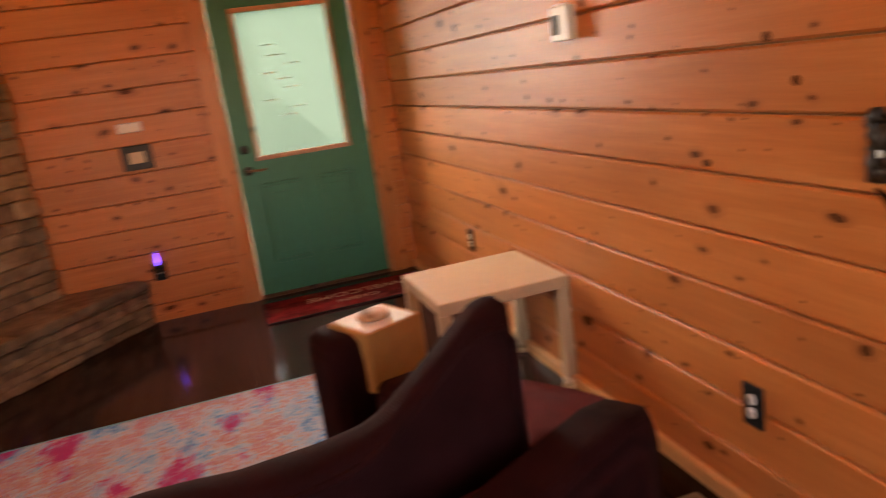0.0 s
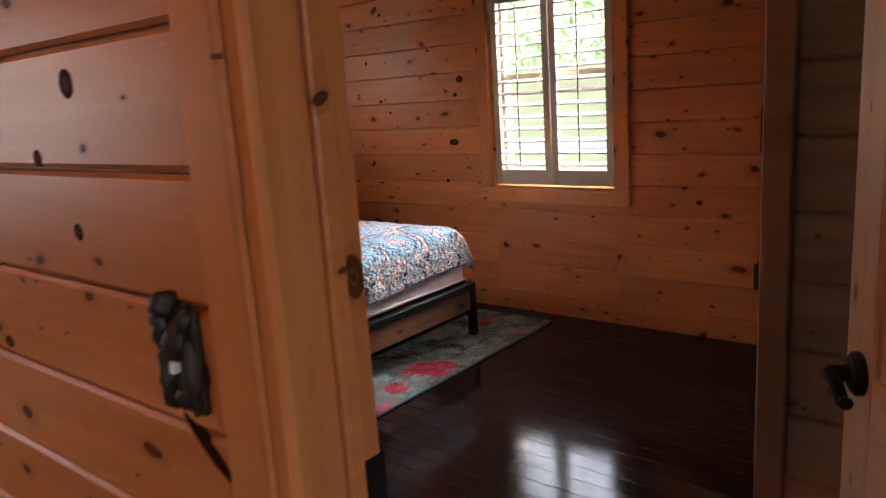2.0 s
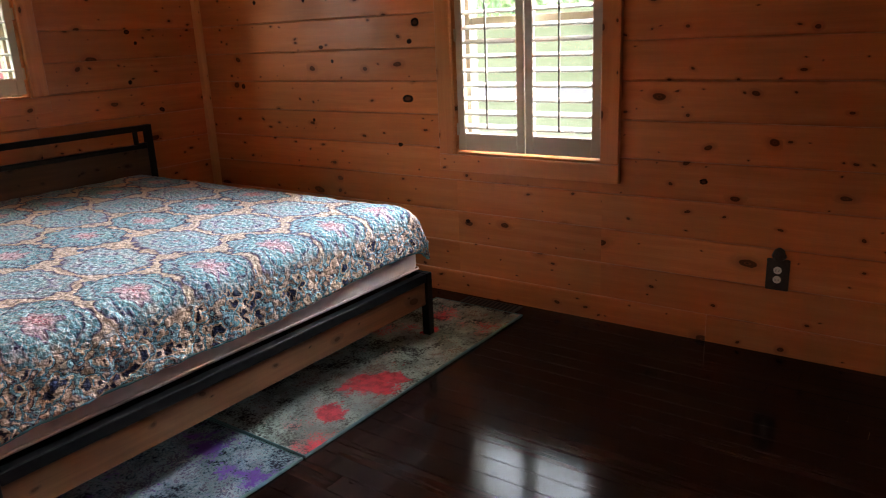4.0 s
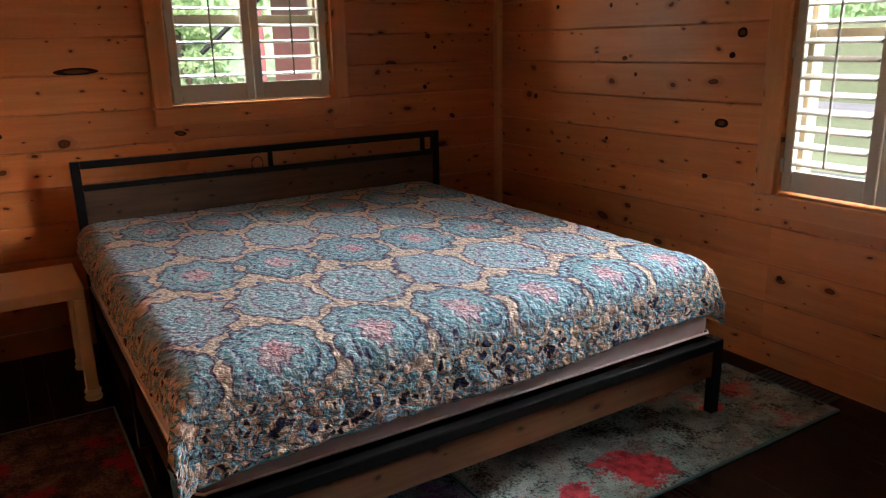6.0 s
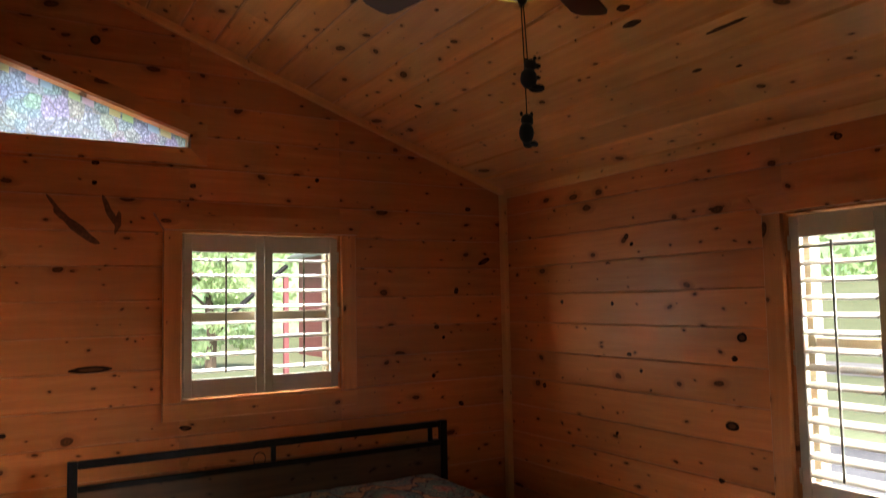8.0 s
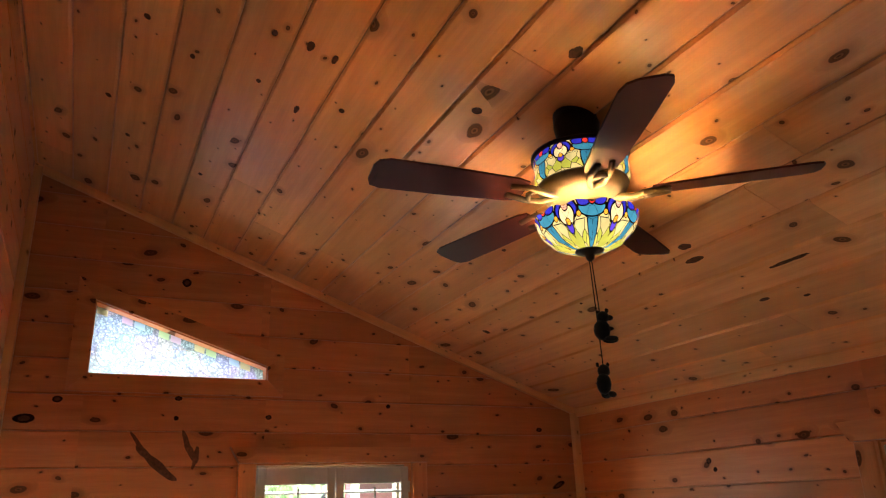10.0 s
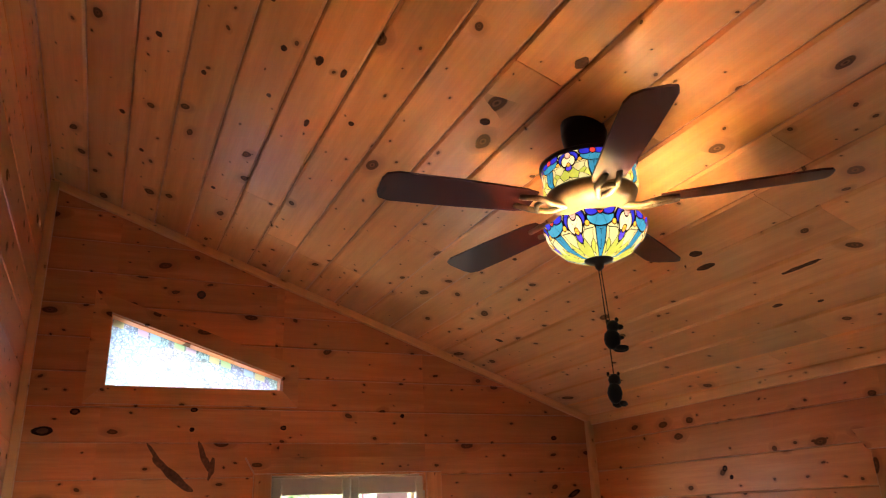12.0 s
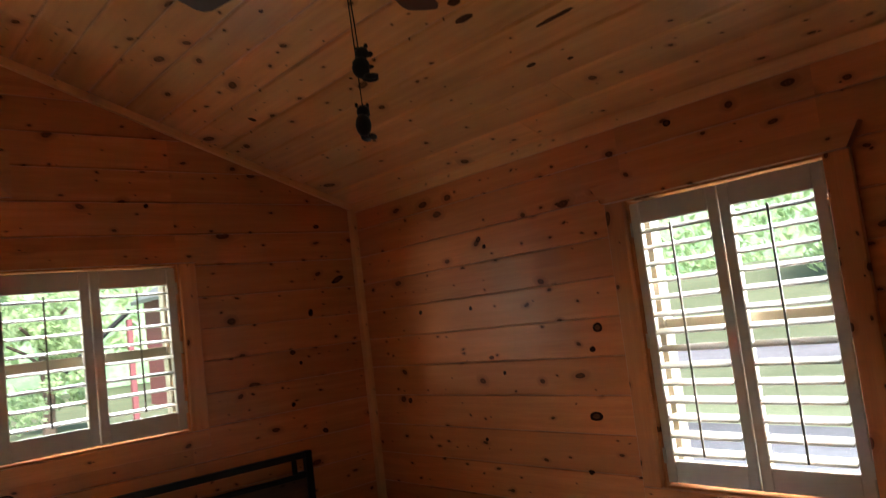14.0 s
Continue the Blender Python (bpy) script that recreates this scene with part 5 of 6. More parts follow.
sofa = thing("sofa", "dark plum corduroy sofa with a high sagging back", "sofa", place=(0.734, 1.56, 0), turn=12)
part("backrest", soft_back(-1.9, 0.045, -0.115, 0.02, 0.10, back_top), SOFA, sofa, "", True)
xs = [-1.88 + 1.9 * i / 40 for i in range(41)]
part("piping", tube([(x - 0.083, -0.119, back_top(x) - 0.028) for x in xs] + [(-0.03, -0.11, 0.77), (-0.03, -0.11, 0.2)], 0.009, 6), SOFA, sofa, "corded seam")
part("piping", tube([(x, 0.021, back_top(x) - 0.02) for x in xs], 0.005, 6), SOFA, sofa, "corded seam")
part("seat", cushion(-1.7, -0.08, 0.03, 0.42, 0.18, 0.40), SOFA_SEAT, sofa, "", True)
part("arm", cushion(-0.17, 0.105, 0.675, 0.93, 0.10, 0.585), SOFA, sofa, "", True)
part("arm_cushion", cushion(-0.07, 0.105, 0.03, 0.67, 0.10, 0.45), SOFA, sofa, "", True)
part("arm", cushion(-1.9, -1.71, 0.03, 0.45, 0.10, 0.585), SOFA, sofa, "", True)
for x in (-1.85, 0.0):
    for y in (-0.06, 0.85):
        part("foot", lathe([(0.02, 0.0), (0.025, 0.12)], 12), BLACK, sofa).location = (x, y, 0)
tray = thing("arm_tray", "bent bamboo tray over the sofa arm with a round coaster", "tray", place=(0.597, 2.316, 0), turn=24)
part("tray_top", box(-0.096, 0.096, -0.1, 0.1, 0.587, 0.601, 0.006, 2), WHITE, tray, "pale worn tray top")
part("tray_side", box(0.097, 0.109, -0.1, 0.1, 0.40, 0.6, 0.005, 2), BAMBOO, tray)
part("tray_side", box(-0.109, -0.097, -0.1, 0.1, 0.40, 0.6, 0.005, 2), BAMBOO, tray)
part("tray_apron", box(-0.108, 0.108, -0.112, -0.101, 0.40, 0.6, 0.004), BAMBOO, tray)
coaster = tagged(link_mesh("coaster", lathe([(0.048, 0.0), (0.052, 0.004), (0.052, 0.014), (0.048, 0.018)], 32), DOOR_PINE, True), "round wooden coaster on the tray", "coaster")
coaster.matrix_world = pose(0.597, 2.316, 0.6015)

chair = thing("armchair", "dark plum upholstered armchair with a rosy seat", "armchair", place=(0.965, 1.42, 0), turn=-60)
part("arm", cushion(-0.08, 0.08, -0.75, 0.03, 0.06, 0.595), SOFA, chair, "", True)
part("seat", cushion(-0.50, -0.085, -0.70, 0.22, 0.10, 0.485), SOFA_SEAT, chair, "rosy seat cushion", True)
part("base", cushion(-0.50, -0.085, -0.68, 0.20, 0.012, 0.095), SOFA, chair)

rug("area_rug", "bright multicoloured tie-dye rug on dark boards", -1.6, 0.52, 1.6, 3.45, LIVING_RUG, 0.0, TEAL)
mat = rug("door_mat", "red welcome mat with pale lettering and dark border", 0.34, 1.40, 4.40, 4.85, MAT_RED, 0.0, BLACK)


def lettering(text, size, m, parent, material):
    cu = bpy.data.curves.new("lettering", "FONT")
    cu.body, cu.size, cu.align_x, cu.align_y, cu.extrude = text, size, "CENTER", "CENTER", 0.0006
    tmp = bpy.data.objects.new("lettering", cu)
    scene.collection.objects.link(tmp)
    me = bpy.data.meshes.new_from_object(tmp.evaluated_get(bpy.context.evaluated_depsgraph_get()))
    bpy.data.objects.remove(tmp)
    me.materials.append(material)
    ob = new("lettering", me)
    ob.parent = parent
    ob.matrix_local = m
    return ob


PALE = plain("pale_print", (0.55, 0.42, 0.32), 0.9, 0, 0.2, 60, 0.0)
lettering("WELCOME", 0.13, pose(0.05, 0.06, 0.0125, 0, 0, 180), mat, PALE)
lettering("CABIN", 0.09, pose(0.05, -0.08, 0.0125, 0, 0, 180), mat, PALE)

reg2 = thing("floor_register", "tan slotted floor register by the pine wall", "vent", place=(1.31, 1.60, 0))
REG = plain("tan_register", (0.30, 0.20, 0.11), 0.45, 0.3, 0.15, 40, 0.03)
for b in ((-0.075, -0.055, -0.18, 0.18), (0.055, 0.075, -0.18, 0.18), (-0.055, 0.055, -0.18, -0.16), (-0.055, 0.055, 0.16, 0.18)):
    part("frame", box(b[0], b[1], b[2], b[3], 0.0, 0.006, 0.001), REG, reg2)
part("backing", box(-0.054, 0.054, -0.159, 0.159, 0.0, 0.002), BLACK, reg2)
for i in range(13):
    for x0, x1 in ((-0.05, -0.018), (-0.014, 0.014), (0.018, 0.05)):
        part("louvre", box(x0, x1, -0.152 + i * 0.024, -0.140 + i * 0.024, 0.0022, 0.005), REG, reg2)

# fittings on the living room's north wall
ns = thing("switch_plate", "small white wall plate above a dark framed switch", "switch")
ns.matrix_world = pose(-0.215, 5.0105, 1.245)
part("cover", box(-0.07, 0.07, -0.02, 0.0, -0.03, 0.03, 0.004), WHITE, ns)
ns = thing("switch_plate", "dark framed double switch with an ivory face", "switch")
ns.matrix_world = pose(-0.21, 5.0105, 1.06)
part("cover", box(-0.09, 0.09, -0.014, 0.0, -0.075, 0.075, 0.005), RUST_PLATE, ns)
part("rocker", box(-0.045, 0.045, -0.019, -0.0145, -0.035, 0.035, 0.002), BIRCH, ns)
nl = plate("outlet", "black outlet with a plugged-in violet flame night light", pose(-0.235, 5.0105, 0.33), 0.075, 0.12, 1)
part("night_light", box(-0.018, 0.018, -0.05, -0.016, 0.0, 0.045, 0.004), BLACK, nl)
fl = Nodes("violet_flame", 0.4)
fl.colour((0.1, 0.05, 0.6))
fl.b.inputs["Emission Color"].default_value = (0.12, 0.06, 1.0, 1)
fl.b.inputs["Emission Strength"].default_value = 1.1
part("flame", moved(lathe([(0.005, 0.0), (0.011, 0.02), (0.008, 0.05), (0.0015, 0.09)], 12), pose(0, -0.033, 0.046)), fl.mat, nl, "violet glowing flame", True)

# corner fireplace: a ledge-stone hearth and chimney set across the corner
fire = thing("fireplace", "corner fireplace of stacked ledge stone with a raised hearth", "fireplace", place=(-0.32, 4.98, 0), turn=50)
# local x runs along the front, away from the door is -x; +y is towards the corner
part("core", slab([(-1.9, 0.0), (-0.03, 0.0), (-0.03, 0.24), (-1.9, 0.24)], 0.05, 0.55), STONE, fire)
rng = random.Random(11)
z = 0.0
while z < 0.235:
    hgt = rng.uniform(0.035, 0.06)
    x = -1.9
    while x < -0.02:
        ln = rng.uniform(0.12, 0.3)
        x1 = min(x + ln, 0.0)
        part("stone", box(x + 0.002, x1 - 0.002, rng.uniform(-0.012, 0.015), 0.06, z + 0.001, min(z + hgt, 0.245) - 0.002, 0.006), STONE, fire)
        x = x1
    z += hgt
x = -1.9
while x < -0.02:
    x1 = min(x + rng.uniform(0.35, 0.6), 0.01)
    part("hearth_slab", box(x + 0.002, x1 - 0.002, -0.03, 0.56, 0.246, 0.30, 0.012, 2), STONE, fire, "tan hearth slab")
    x = x1
z = 0.301
while z < 2.3:
    hgt = rng.uniform(0.05, 0.11)
    x = -1.9
    while x < -0.36:
        x1 = min(x + rng.uniform(0.15, 0.36), -0.35)
        part("stone", box(x + 0.003, x1 - 0.003, 0.33 + rng.uniform(-0.02, 0.02), 0.56, z + 0.002, z + hgt - 0.003, 0.008), STONE, fire)
        x = x1
    z += hgt

# unseen rod and cap, invented to carry the living room's light
lamp = thing("ceiling_lamp", "unseen lamp rod and cap added over the living room light", "ceiling lamp", place=(-1.1, 1.9, 0))
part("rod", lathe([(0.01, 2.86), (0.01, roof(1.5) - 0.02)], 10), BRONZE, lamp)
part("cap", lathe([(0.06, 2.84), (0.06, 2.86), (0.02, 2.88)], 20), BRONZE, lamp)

# ---- outdoors ----


def ground_material():
    m = Nodes("lawn", 0.9, 0, 0.1)
    co = m.coords()
    n = m.math("ADD", m.math("MULTIPLY", m.noise(co, 0.25, 4.0), 0.6), m.math("MULTIPLY", m.noise(co, 8.0, 4.0), 0.4))
    m.colour(m.ramp(n, [(0.35, (0.11, 0.13, 0.075)), (0.6, (0.15, 0.17, 0.105)), (0.75, (0.19, 0.20, 0.14))]))
    m.bump(m.noise(co, 20.0, 3.0), 0.6, 0.03)
    return m.mat


LAWN = ground_material()
GRAVEL = plain("grey_gravel", (0.045, 0.044, 0.049), 0.9, 0, 0.3, 18, 0.4)
ROAD = plain("pale_road", (0.17, 0.165, 0.18), 0.9, 0, 0.25, 6, 0.2)
RED = plain("red_barn_paint", (0.20, 0.055, 0.058), 0.6, 0, 0.15, 5, 0.05)
BARN_ROOF = plain("grey_metal_roof", (0.16, 0.16, 0.17), 0.4, 0.3, 0.15, 4, 0.05)
BARK = plain("bark", (0.09, 0.065, 0.045), 0.9, 0, 0.3, 9, 0.6)
FENCE = plain("weathered_wood", (0.30, 0.26, 0.21), 0.85, 0, 0.2, 8, 0.2)


def leaf_material(name, lo, hi):
    m = Nodes(name, 0.6, 0, 0.3)
    r = m.t.nodes.new("ShaderNodeNewGeometry").outputs["Random Per Island"]
    m.colour(m.ramp(r, [(0.0, lo), (1.0, hi)]))
    col = m.b.inputs["Base Color"].links[0].from_socket
    through_leaf = m.t.nodes.new("ShaderNodeBsdfTranslucent")
    m.link(col, through_leaf.inputs["Color"])
    both = m.t.nodes.new("ShaderNodeAddShader")
    m.link(m.b.outputs[0], both.inputs[0])
    m.link(through_leaf.outputs[0], both.inputs[1])
    m.link(both.outputs[0], m.t.nodes["Material Output"].inputs["Surface"])
    return m.mat


LEAF = leaf_material("leaves", (0.16, 0.22, 0.11), (0.27, 0.34, 0.19))
SHRUB = leaf_material("shrub_leaves", (0.05, 0.12, 0.03), (0.2, 0.28, 0.09))
GZ = -0.55
bm = bmesh.new()
bmesh.ops.create_grid(bm, x_segments=2, y_segments=2, size=400)
ground = tagged(link_mesh("ground", moved(bm, pose(0, 0, GZ)), LAWN), "mown green lawn round the cabin", "ground", kind="structure")
bm = bmesh.new()
pts = [(5.4, -40), (12.5, -40), (12.5, 11), (5.4, 11)]
f0 = [bm.verts.new((x, y, GZ + 0.02)) for x, y in pts]
bm.faces.new(f0)
tagged(link_mesh("driveway", bm, GRAVEL), "pale gravel driveway beside the cabin", "driveway", kind="structure")
bm = bmesh.new()
f0 = [bm.verts.new((x, y, GZ + 0.02)) for x, y in [(21, -60), (24.5, -60), (24.5, 90), (21, 90)]]
bm.faces.new(f0)
tagged(link_mesh("road", bm, ROAD), "pale road across the lawn", "road", kind="structure")


# the lawn rises to a grassy bank before the trees
bm = bmesh.new()
arcs = []
for d, h in ((24.6, -0.05), (28, 0.35), (32, 1.1), (37, 2.1), (41, 2.9)):
    arcs.append([bm.verts.new((3 + d * math.cos(radians(a)), 3 + d * math.sin(radians(a)), GZ + h + 0.25 * noise.noise(Vector((a * 0.11, d * 0.2, 0.0))) * min(1.0, (d - 24.6) / 6))) for a in range(-40, 52, 2)])
for p, q in zip(arcs, arcs[1:]):
    for k in range(len(p) - 1):
        bm.faces.new((p[k], q[k], q[k + 1], p[k + 1]))
bank = tagged(link_mesh("grassy_bank", bm, LAWN, True), "green grassy bank rising behind the road", "bank", kind="structure")


def leaves(bm, centre, radii, count, size, rng):
    """Many small two-sided leaf clumps on and in a shell."""
    for _ in range(count):
        a, b = rng.uniform(0, 6.283), math.acos(rng.uniform(-1, 1))
        r = rng.uniform(0.55, 1.0)
        p = Vector((centre[0] + radii[0] * r * math.sin(b) * math.cos(a), centre[1] + radii[1] * r * math.sin(b) * math.sin(a), centre[2] + radii[2] * r * math.cos(b)))
        e = Euler((rng.uniform(0, 3), rng.uniform(0, 3), rng.uniform(0, 6))).to_matrix()
        s = size * rng.uniform(0.6, 1.3)
        vs = [bm.verts.new(p + e @ Vector(q)) for q in ((-s, 0, 0), (0, -s * 0.55, s * 0.15), (s, 0, 0), (0, s * 0.55, s * 0.15))]
        bm.faces.new(vs)


def tree(seed, height, spread, place, label, leaf=0.2, count=190):
    rng = random.Random(seed)
    t = thing("tree", label, "tree", "trees round the lawn", place=place)
    bm = tube([(0, 0, 0), (0.05, 0.03, height * 0.25), (-0.05, 0.06, height * 0.5), (0.02, 0, height * 0.85)], 0.16, 8)
    for v in bm.verts:
        v.co.x *= 1.3 - v.co.z / height * 0.9
        v.co.y *= 1.3 - v.co.z / height * 0.9
    part("trunk", bm, BARK, t)
    bm = bmesh.new()
    for k in range(16):
        a, z = rng.uniform(0, 6.283), height * rng.uniform(0.18, 0.95)
        r = spread * (1.15 - z / height) * rng.uniform(0.5, 1.0)
        c = (r * math.cos(a), r * math.sin(a), z)
        w = spread * rng.uniform(0.28, 0.5)
        leaves(bm, c, (w, w, w * 0.6), count, leaf, rng)
    part("crown", bm, LEAF, t)
    for k in range(5):
        a = k * 1.3
        z = height * (0.25 + 0.11 * k)
        part("limb", tube([(0, 0, z), (spread * 0.3 * math.cos(a), spread * 0.3 * math.sin(a), z + 0.5), (spread * 0.6 * math.cos(a), spread * 0.6 * math.sin(a), z + 0.8)], 0.05, 6), BARK, t)
    return t


t1 = tree(1, 9.0, 3.6, (30, -9, GZ), "leafy green tree beyond the lawn")
t2 = tree(2, 11.0, 4.2, (30, 31, GZ), "tall leafy tree beyond the lawn")
rng = random.Random(8)
for k, turn in enumerate((-28, 4, 13, 46, 54, 60, 86, 98, 110)):
    d = rng.uniform(36, 40)
    copy_thing(t1 if k % 2 else t2, pose(2 + d * math.cos(radians(turn)), 3 + d * math.sin(radians(turn)), GZ, 0, 0, rng.uniform(0, 360)))
tree(5, 5.0, 2.2, (4.4, 20.0, GZ), "young leafy tree in front of the barn lawn", 0.1, 260)
tree(6, 4.2, 1.7, (7.6, 26.0, GZ), "small leafy tree on the lawn", 0.1, 260)


def shrub(seed, place, r):
    rng = random.Random(seed)
    t = thing("shrub", "small leafy shrub by the driveway", "shrub", "shrubs by the driveway", place=place)
    bm = bmesh.new()
    for k in range(5):
        leaves(bm, (rng.uniform(-r, r) * 0.6, rng.uniform(-r, r) * 0.6, r * rng.uniform(0.4, 1.2)), (r * 0.5, r * 0.5, r * 0.5), 70, 0.05, rng)
    part("crown", bm, SHRUB, t)
    for k in range(3):
        part("stem", tube([(0, 0, 0), (0.1 * (k - 1), 0.05 * k, r), (0.2 * (k - 1), 0.1, r * 1.5)], 0.008, 5), BARK, t)


rng = random.Random(77)
bm = bmesh.new()
for k in range(1300):
    a, d = radians(rng.uniform(-35, 118)), rng.uniform(44, 50)
    leaves(bm, (3 + d * math.cos(a), 3 + d * math.sin(a), GZ + 2.5 + 13 * rng.random() ** 1.2 * (0.75 + 0.25 * math.sin(a * 9))), (1.0, 1.0, 0.8), 9, 0.34, rng)
woods = tagged(link_mesh("woods", bm, LEAF), "dense green woods beyond the road", "woods", kind="stuff")


def glow_hill_material():
    """Far wooded hillside, the bright haze over it put in as pale glow."""
    m = Nodes("glowing_hillside", 1.0, 0, 0.0)
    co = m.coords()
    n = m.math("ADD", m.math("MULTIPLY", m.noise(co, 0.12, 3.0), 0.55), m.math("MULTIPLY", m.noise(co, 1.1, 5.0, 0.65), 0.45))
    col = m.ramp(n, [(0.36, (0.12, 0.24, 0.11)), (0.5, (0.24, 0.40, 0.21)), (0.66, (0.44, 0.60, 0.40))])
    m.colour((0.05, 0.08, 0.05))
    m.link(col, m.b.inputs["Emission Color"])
    m.b.inputs["Emission Strength"].default_value = HILL_GLOW
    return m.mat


# how strongly the hillside glows in place of daylight on it
HILL_GLOW = 1.15
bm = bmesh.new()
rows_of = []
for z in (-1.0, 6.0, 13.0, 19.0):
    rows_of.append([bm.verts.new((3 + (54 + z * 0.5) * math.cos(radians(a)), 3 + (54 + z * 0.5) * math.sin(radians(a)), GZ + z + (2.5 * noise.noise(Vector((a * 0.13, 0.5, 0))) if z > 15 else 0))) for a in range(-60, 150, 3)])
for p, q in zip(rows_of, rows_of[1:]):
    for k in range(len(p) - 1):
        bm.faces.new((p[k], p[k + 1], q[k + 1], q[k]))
tagged(link_mesh("backdrop", bm, glow_hill_material(), True), "distant green wooded hillside, its bright daylight put in as glow", "backdrop", kind="structure")

for i, (x, y, r) in enumerate(((6.3, 2.6, 0.42), (6.6, 3.7, 0.36), (6.2, 1.6, 0.34), (6.9, 4.8, 0.4), (7.0, 3.1, 0.3), (6.4, 3.2, 0.4), (6.7, 2.2, 0.34), (6.1, 4.3, 0.36), (6.5, 0.7, 0.4))):
    shrub(40 + i, (x, y, GZ), r)

barn = thing("barn", "red painted barn with white-trimmed windows", "barn", place=(12.7, 26, GZ))
part("wall", slab([(0, 0), (8, 0), (8, 4.2), (4, 6.4), (0, 4.2)], 0, 6), RED, barn)
part("roof", slab([(-0.4, 4.05), (4, 6.45), (4, 6.6), (-0.4, 4.2)], -0.4, 6.4), BARN_ROOF, barn)
part("roof", slab([(8.4, 4.05), (8.4, 4.2), (4, 6.6), (4, 6.45)], -0.4, 6.4), BARN_ROOF, barn)
for x in (0.8, 3.4, 6.0):
    w = part("window", box(x, x + 1.1, -0.03, 0.0, 1.7, 3.1), BLACK, barn, "dark window panes")
    for b in ((x - 0.1, x, 1.6, 3.2), (x + 1.1, x + 1.2, 1.6, 3.2), (x, x + 1.1, 1.6, 1.7), (x, x + 1.1, 3.1, 3.2), (x + 0.52, x + 0.58, 1.7, 3.1)):
        part("frame", box(b[0], b[1], -0.06, -0.031, b[2], b[3]), WHITE, w, "white frame")
post = thing("swing_post", "red wooden post with a slanted dark brace", "post", place=(7.7, 18.5, GZ))
part("post", box(-0.06, 0.06, -0.06, 0.06, 0, 2.9, 0.01), RED, post)
part("brace", tube([(-1.4, 0, 1.9), (0.0, -0.1, 3.1)], 0.06), BLACK, post)
fence = thing("rail_fence", "weathered low rail fence along the driveway", "fence")
for k in range(9):
    part("post", box(7.1, 7.2, -3 + k * 1.6, -2.9 + k * 1.6, GZ, GZ + 0.75, 0.01), FENCE, fence)
for z in (0.3, 0.6):
    part("rail", box(7.12, 7.18, -3, 9.9, GZ + z, GZ + z + 0.09, 0.01), FENCE, fence)

# ---- pieces of floor and walls ----


def planks(x0, x1, y0, y1, width, seed, parts, skip=None):
    rng = random.Random(seed)
    joined = bmesh.new()
    x = x0
    while x < x1 - 0.01:
        w = min(width, x1 - x)
        y = y0 - rng.uniform(0, 1.2)
        while y < y1:
            yb = y + rng.uniform(0.9, 1.7)
            a, b = max(y, y0), min(yb, y1)
            y = yb
            if b - a < 0.03:
                continue
            c = 0.0013
            dz = rng.uniform(-0.0003, 0.0003)
            prof = [(0.0004, -0.018), (0.0004, -c), (0.0004 + c, 0.0), (w - 0.0004 - c, 0.0), (w - 0.0004, -c), (w - 0.0004, -0.018)]
            bm = bmesh.new() if parts else joined
            ends = [[bm.verts.new((u, pz, s) if parts else (x + s, u, pz + dz)) for s, pz in prof] for u in ((0.0006, b - a - 0.0006) if parts else (a + 0.0006, b - 0.0006))]
            n = len(prof)
            for i in range(n):
                bm.faces.new((ends[0][i], ends[0][(i + 1) % n], ends[1][(i + 1) % n], ends[1][i]))
            bm.faces.new(ends[0][::-1])
            bm.faces.new(ends[1])
            if parts:
                bmesh.ops.recalc_face_normals(bm, faces=bm.faces[:])
                ob = link_mesh("plank", bm, FLOOR)
                ob.parent = floor
                # local x runs along the plank, local z across it
                ob.matrix_local = Matrix(((0, 0, 1, x), (1, 0, 0, a), (0, 1, 0, dz), (0, 0, 0, 1)))
        x += width
    if parts:
        joined.free()
        return
    bmesh.ops.recalc_face_normals(joined, faces=joined.faces[:])
    ob = link_mesh("planks", joined, FLOOR_JOINED)
    ob.parent = floor
    ob["kind"] = "stuff"


planks(PART_W, 4.75, 0.1, NORTH, 0.085, 21, True)
planks(PART_W, 4.75, SOUTH, 0.1, 0.085, 22, False)
planks(WEST, PART_W, SOUTH, NORTH, 0.085, 23, False)

clad(wall_north, M_N, n_bed, 0.125 - PITCH, PITCH, PINE, 31)
clad(wall_north, M_N, n_living, 0.115 - PITCH, PITCH, PINE, 32)
clad(wall_east, M_E, e_bed, 0.125 - PITCH, PITCH, PINE, 33)
clad(wall_partition, pose(PART_W, 0, 0, 0, 0, -90), p_west, 0.014 - 0.16, 0.16, PINE, 34, gap=0.0026, chamfer=0.0062)
clad(wall_partition, M_PE, p_east, 0.125 - PITCH, PITCH, PINE, 35)
clad(closet_west, pose(2.62, 0, 0, 0, 0, -90), columns(-0.82, 0.38, flat(roof(2.66)), []), 0.03 - 0.15, 0.15, GREY_PINE, 36, 0.9)
clad(closet_north, pose(0, 0.82, 0, 0, 0, 180), columns(-4.74, -2.60, lambda u: roof(-u), [(-3.52, -2.76, flat(-0.1), flat(2.04))]), 0.04 - PITCH, PITCH, PINE, 37)

# remarkable knots and bark streaks, flush with the boards
KNOT = plain("dark_knot", (0.024, 0.009, 0.005), 0.75, 0, 0.5, 90, 0.2, 0.02)
BARK_STREAK = plain("bark_streak", (0.15, 0.056, 0.026), 0.7, 0, 0.6, 60, 0.3, 0.1)
KNOT_HEART = plain("knot_heart", (0.10, 0.036, 0.017), 0.75, 0, 0.4, 120, 0.2, 0.02)


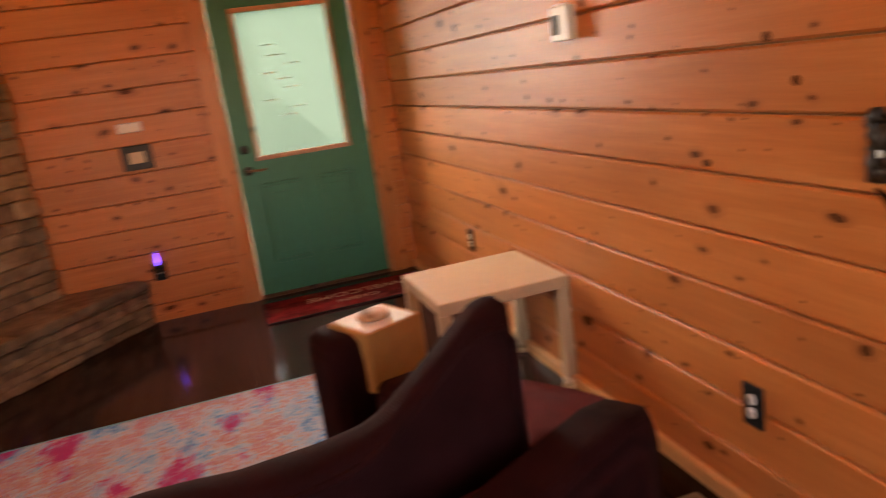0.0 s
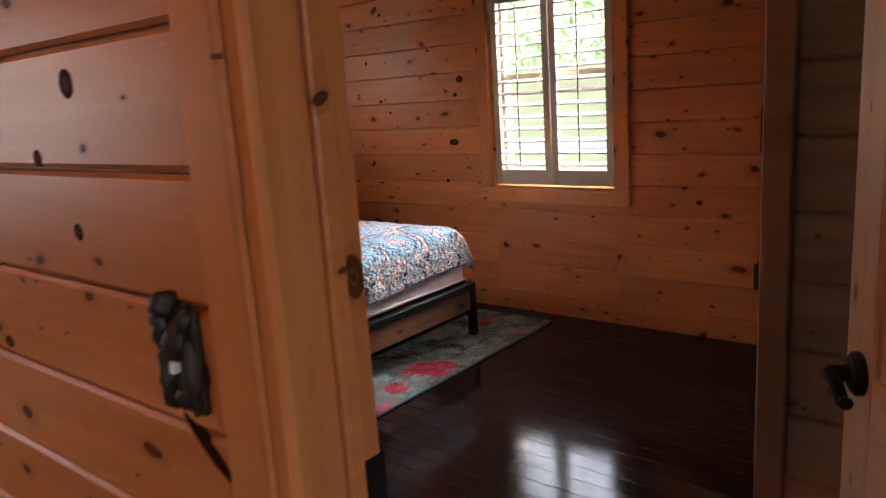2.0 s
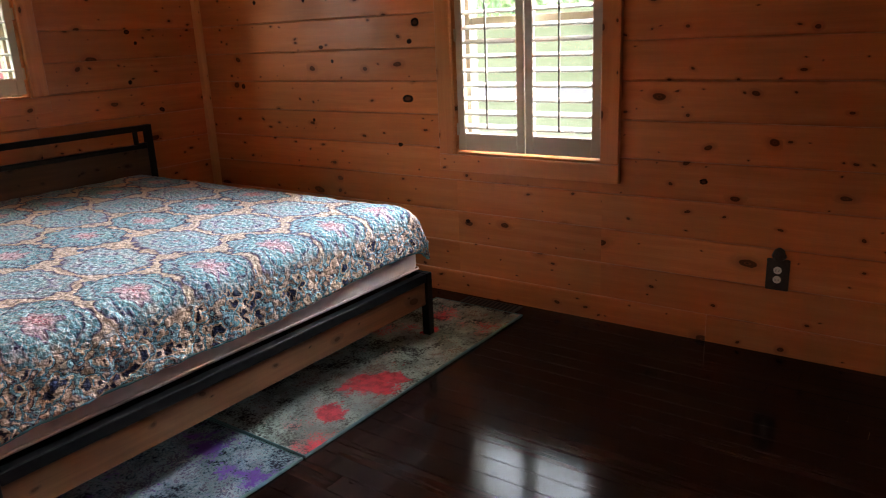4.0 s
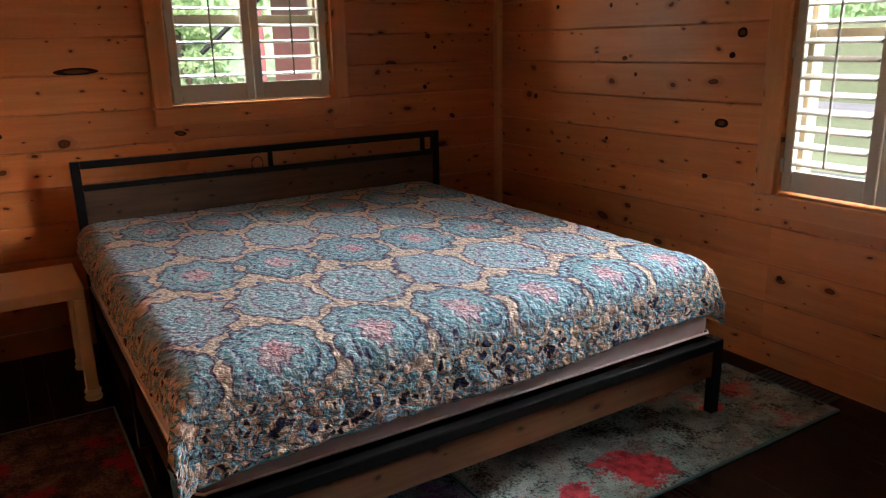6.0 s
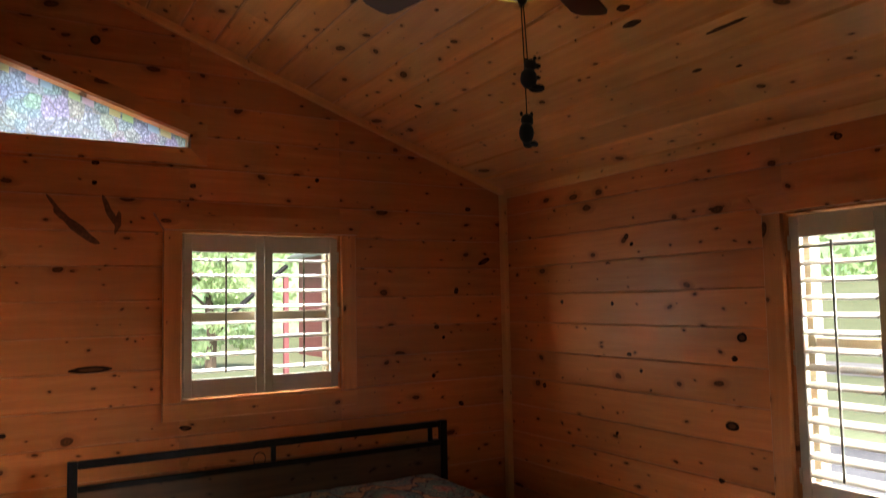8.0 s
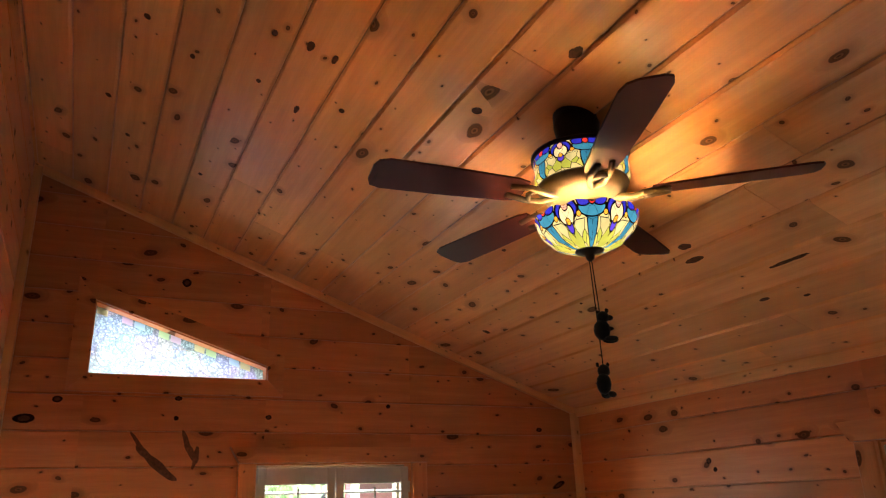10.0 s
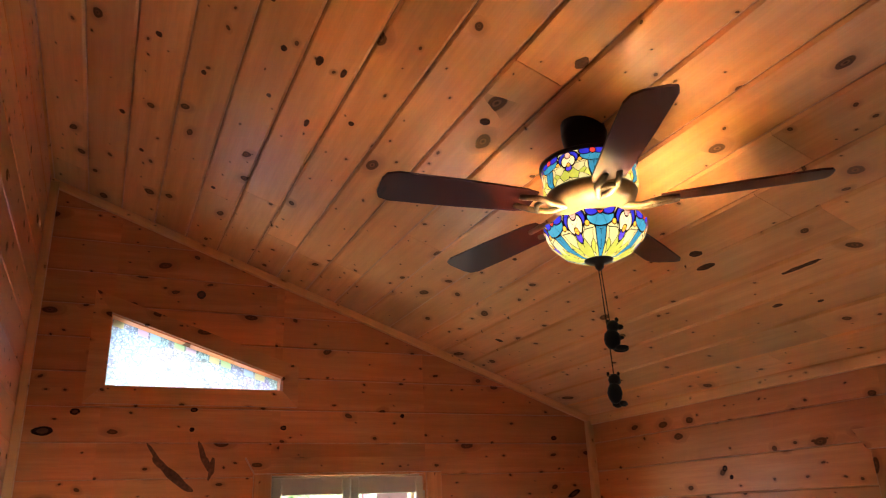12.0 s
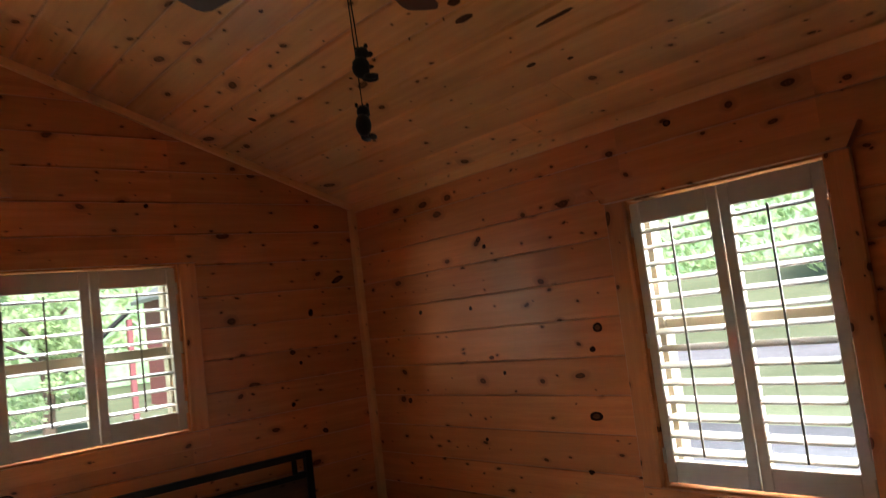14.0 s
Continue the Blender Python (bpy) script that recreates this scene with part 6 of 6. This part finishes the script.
def knot(wall, m, u, v, ru, rv, tilt=0.0, heart=True, rag=0.16):
    """An uneven oval, its heart a little paler; m carries (x, -y out, z) onto the board's face."""
    for name, k, lift, mat in (("knot", 1.0, 0.0004, KNOT if rag < 0.5 else BARK_STREAK), ("knot_heart", 0.55, 0.0008, KNOT_HEART))[: 2 if heart else 1]:
        bm = bmesh.new()
        ring = []
        for i in range(18):
            a = 2 * math.pi * i / 18
            r = k * (1 + rag * noise.noise(Vector((u * 7 + math.cos(a), v * 7 + math.sin(a), k))))
            x, z = ru * r * math.cos(a), rv * r * math.sin(a)
            c, s_ = math.cos(radians(tilt)), math.sin(radians(tilt))
            ring.append((x * c - z * s_, x * s_ + z * c))
        slab(ring, -lift, 0.004, bm)
        ob = link_mesh(name, bm, mat)
        ob.parent = wall
        ob.matrix_local = m @ Matrix.Translation((u, 0, v))


FACE_E, FACE_N, FACE_P = pose(4.743, 0, 0, 0, 0, -90), pose(0, 5.011, 0), pose(1.455, 0, 0, 0, 0, -90)
for y, z, ru, rv in ((3.316, 1.054, 0.036, 0.021), (3.244, 1.443, 0.026, 0.021), (3.287, 1.348, 0.016, 0.013), (3.918, 1.941, 0.017, 0.014), (3.883, 1.899, 0.014, 0.011), (4.453, 1.607, 0.014, 0.012), (4.039, 1.596, 0.011, 0.012), (4.637, 1.114, 0.017, 0.016), (3.928, 1.335, 0.018, 0.010), (3.848, 1.256, 0.011, 0.011), (4.035, 0.92, 0.011, 0.011), (3.385, 0.805, 0.015, 0.011), (2.766, 2.23, 0.018, 0.013), (1.739, 0.725, 0.017, 0.012), (2.955, 0.417, 0.014, 0.011)):
    knot(wall_east, FACE_E, -y, z, ru, rv, 5, ru > 0.016)
for x, z, ru, rv, tilt in ((4.579, 1.871, 0.048, 0.016, 25), (4.37, 1.687, 0.016, 0.022, -20), (4.226, 1.47, 0.017, 0.014, 0), (4.273, 1.405, 0.011, 0.011, 0), (4.199, 1.179, 0.013, 0.014, 0), (4.388, 0.999, 0.019, 0.013, -25), (2.763, 1.014, 0.030, 0.013, -8), (1.976, 1.059, 0.015, 0.011, 0), (2.328, 1.332, 0.10, 0.017, 0), (2.33, 2.937, 0.022, 0.024, 0), (1.668, 2.219, 0.045, 0.022, 5), (1.794, 2.31, 0.023, 0.016, 0), (2.337, 2.328, 0.017, 0.012, 0), (2.334, 2.23, 0.012, 0.011, 0), (2.795, 2.243, 0.017, 0.012, 0), (4.467, 2.198, 0.020, 0.013, 0), (3.469, 2.316, 0.013, 0.012, 0)):
    knot(wall_north, FACE_N, x, z, ru, rv, tilt, ru > 0.016)
for x, z, ln, tilt in ((2.19, 2.075, 0.09, -52), (2.29, 1.985, 0.09, -38), (2.405, 2.09, 0.07, -68), (2.44, 2.04, 0.05, 80)):
    knot(wall_north, FACE_N, x, z, ln, 0.019, tilt, False, 0.75)
for y, z, ru, rv, tilt in ((1.425, 1.209, 0.012, 0.012, 0), (1.511, 1.31, 0.012, 0.012, 0), (1.39, 1.405, 0.018, 0.019, 0), (1.745, 0.999, 0.017, 0.011, 10), (1.172, 0.953, 0.06, 0.012, -38)):
    knot(wall_partition, FACE_P, -y, z, ru, rv, tilt, ru < 0.05)

# the ceiling's large knots and bark streaks, one joined mesh flush under its boards
ceiling_knots = bmesh.new()
slope_angle = math.atan(SLOPE)
for x, y, ru, rv in ((1.96, 3.32, 0.019, 0.014), (2.33, 3.06, 0.019, 0.013), (2.12, 3.41, 0.019, 0.012), (1.86, 3.96, 0.02, 0.015), (1.95, 4.22, 0.018, 0.013), (2.27, 4.26, 0.016, 0.013), (2.62, 3.27, 0.017, 0.013), (2.44, 3.03, 0.034, 0.015), (2.52, 3.03, 0.03, 0.012), (2.49, 3.40, 0.035, 0.011), (2.34, 3.35, 0.015, 0.011), (2.54, 2.60, 0.026, 0.018), (2.25, 2.86, 0.024, 0.018), (3.46, 3.62, 0.016, 0.010), (3.86, 2.99, 0.034, 0.022), (3.94, 3.03, 0.055, 0.019), (4.12, 2.77, 0.10, 0.012), (4.28, 3.03, 0.030, 0.013), (4.33, 2.88, 0.018, 0.010), (3.84, 4.49, 0.022, 0.026), (3.92, 3.73, 0.012, 0.009), (3.04, 2.47, 0.035, 0.020), (2.96, 2.90, 0.024, 0.020)):
    rings = []
    for k in (0.0, 0.6, 1.0):
        ring = []
        for i in range(18):
            a = 2 * math.pi * i / 18
            w = 0.82 * k * (1 + (0.5 if ru > 0.08 else 0.2) * noise.noise(Vector((x * 7 + 1.5 * math.cos(a), y * 7 + 1.5 * math.sin(a), 0.4))))
            across, along = rv * w * math.sin(a), ru * w * math.cos(a)
            px = x + across * math.cos(slope_angle)
            ring.append(ceiling_knots.verts.new((px, y + along, roof(px) - 0.0008 - 0.0004 * (1 - k))))
        rings.append(ring)
    ceiling_knots.faces.new(rings[0][::-1])
    for a_ring, b_ring in zip(rings, rings[1:]):
        for i in range(18):
            ceiling_knots.faces.new((a_ring[i], b_ring[i], b_ring[(i + 1) % 18], a_ring[(i + 1) % 18]))
bmesh.ops.remove_doubles(ceiling_knots, verts=ceiling_knots.verts[:], dist=0.00005)
knots_ob = link_mesh("knots", ceiling_knots, plain("ceiling_knot", (0.075, 0.03, 0.013), 0.6, 0, 0.85, 55, 0.2, 0.1))
knots_ob.parent = ceiling
knots_ob.matrix_parent_inverse = ceiling.matrix_world.inverted()
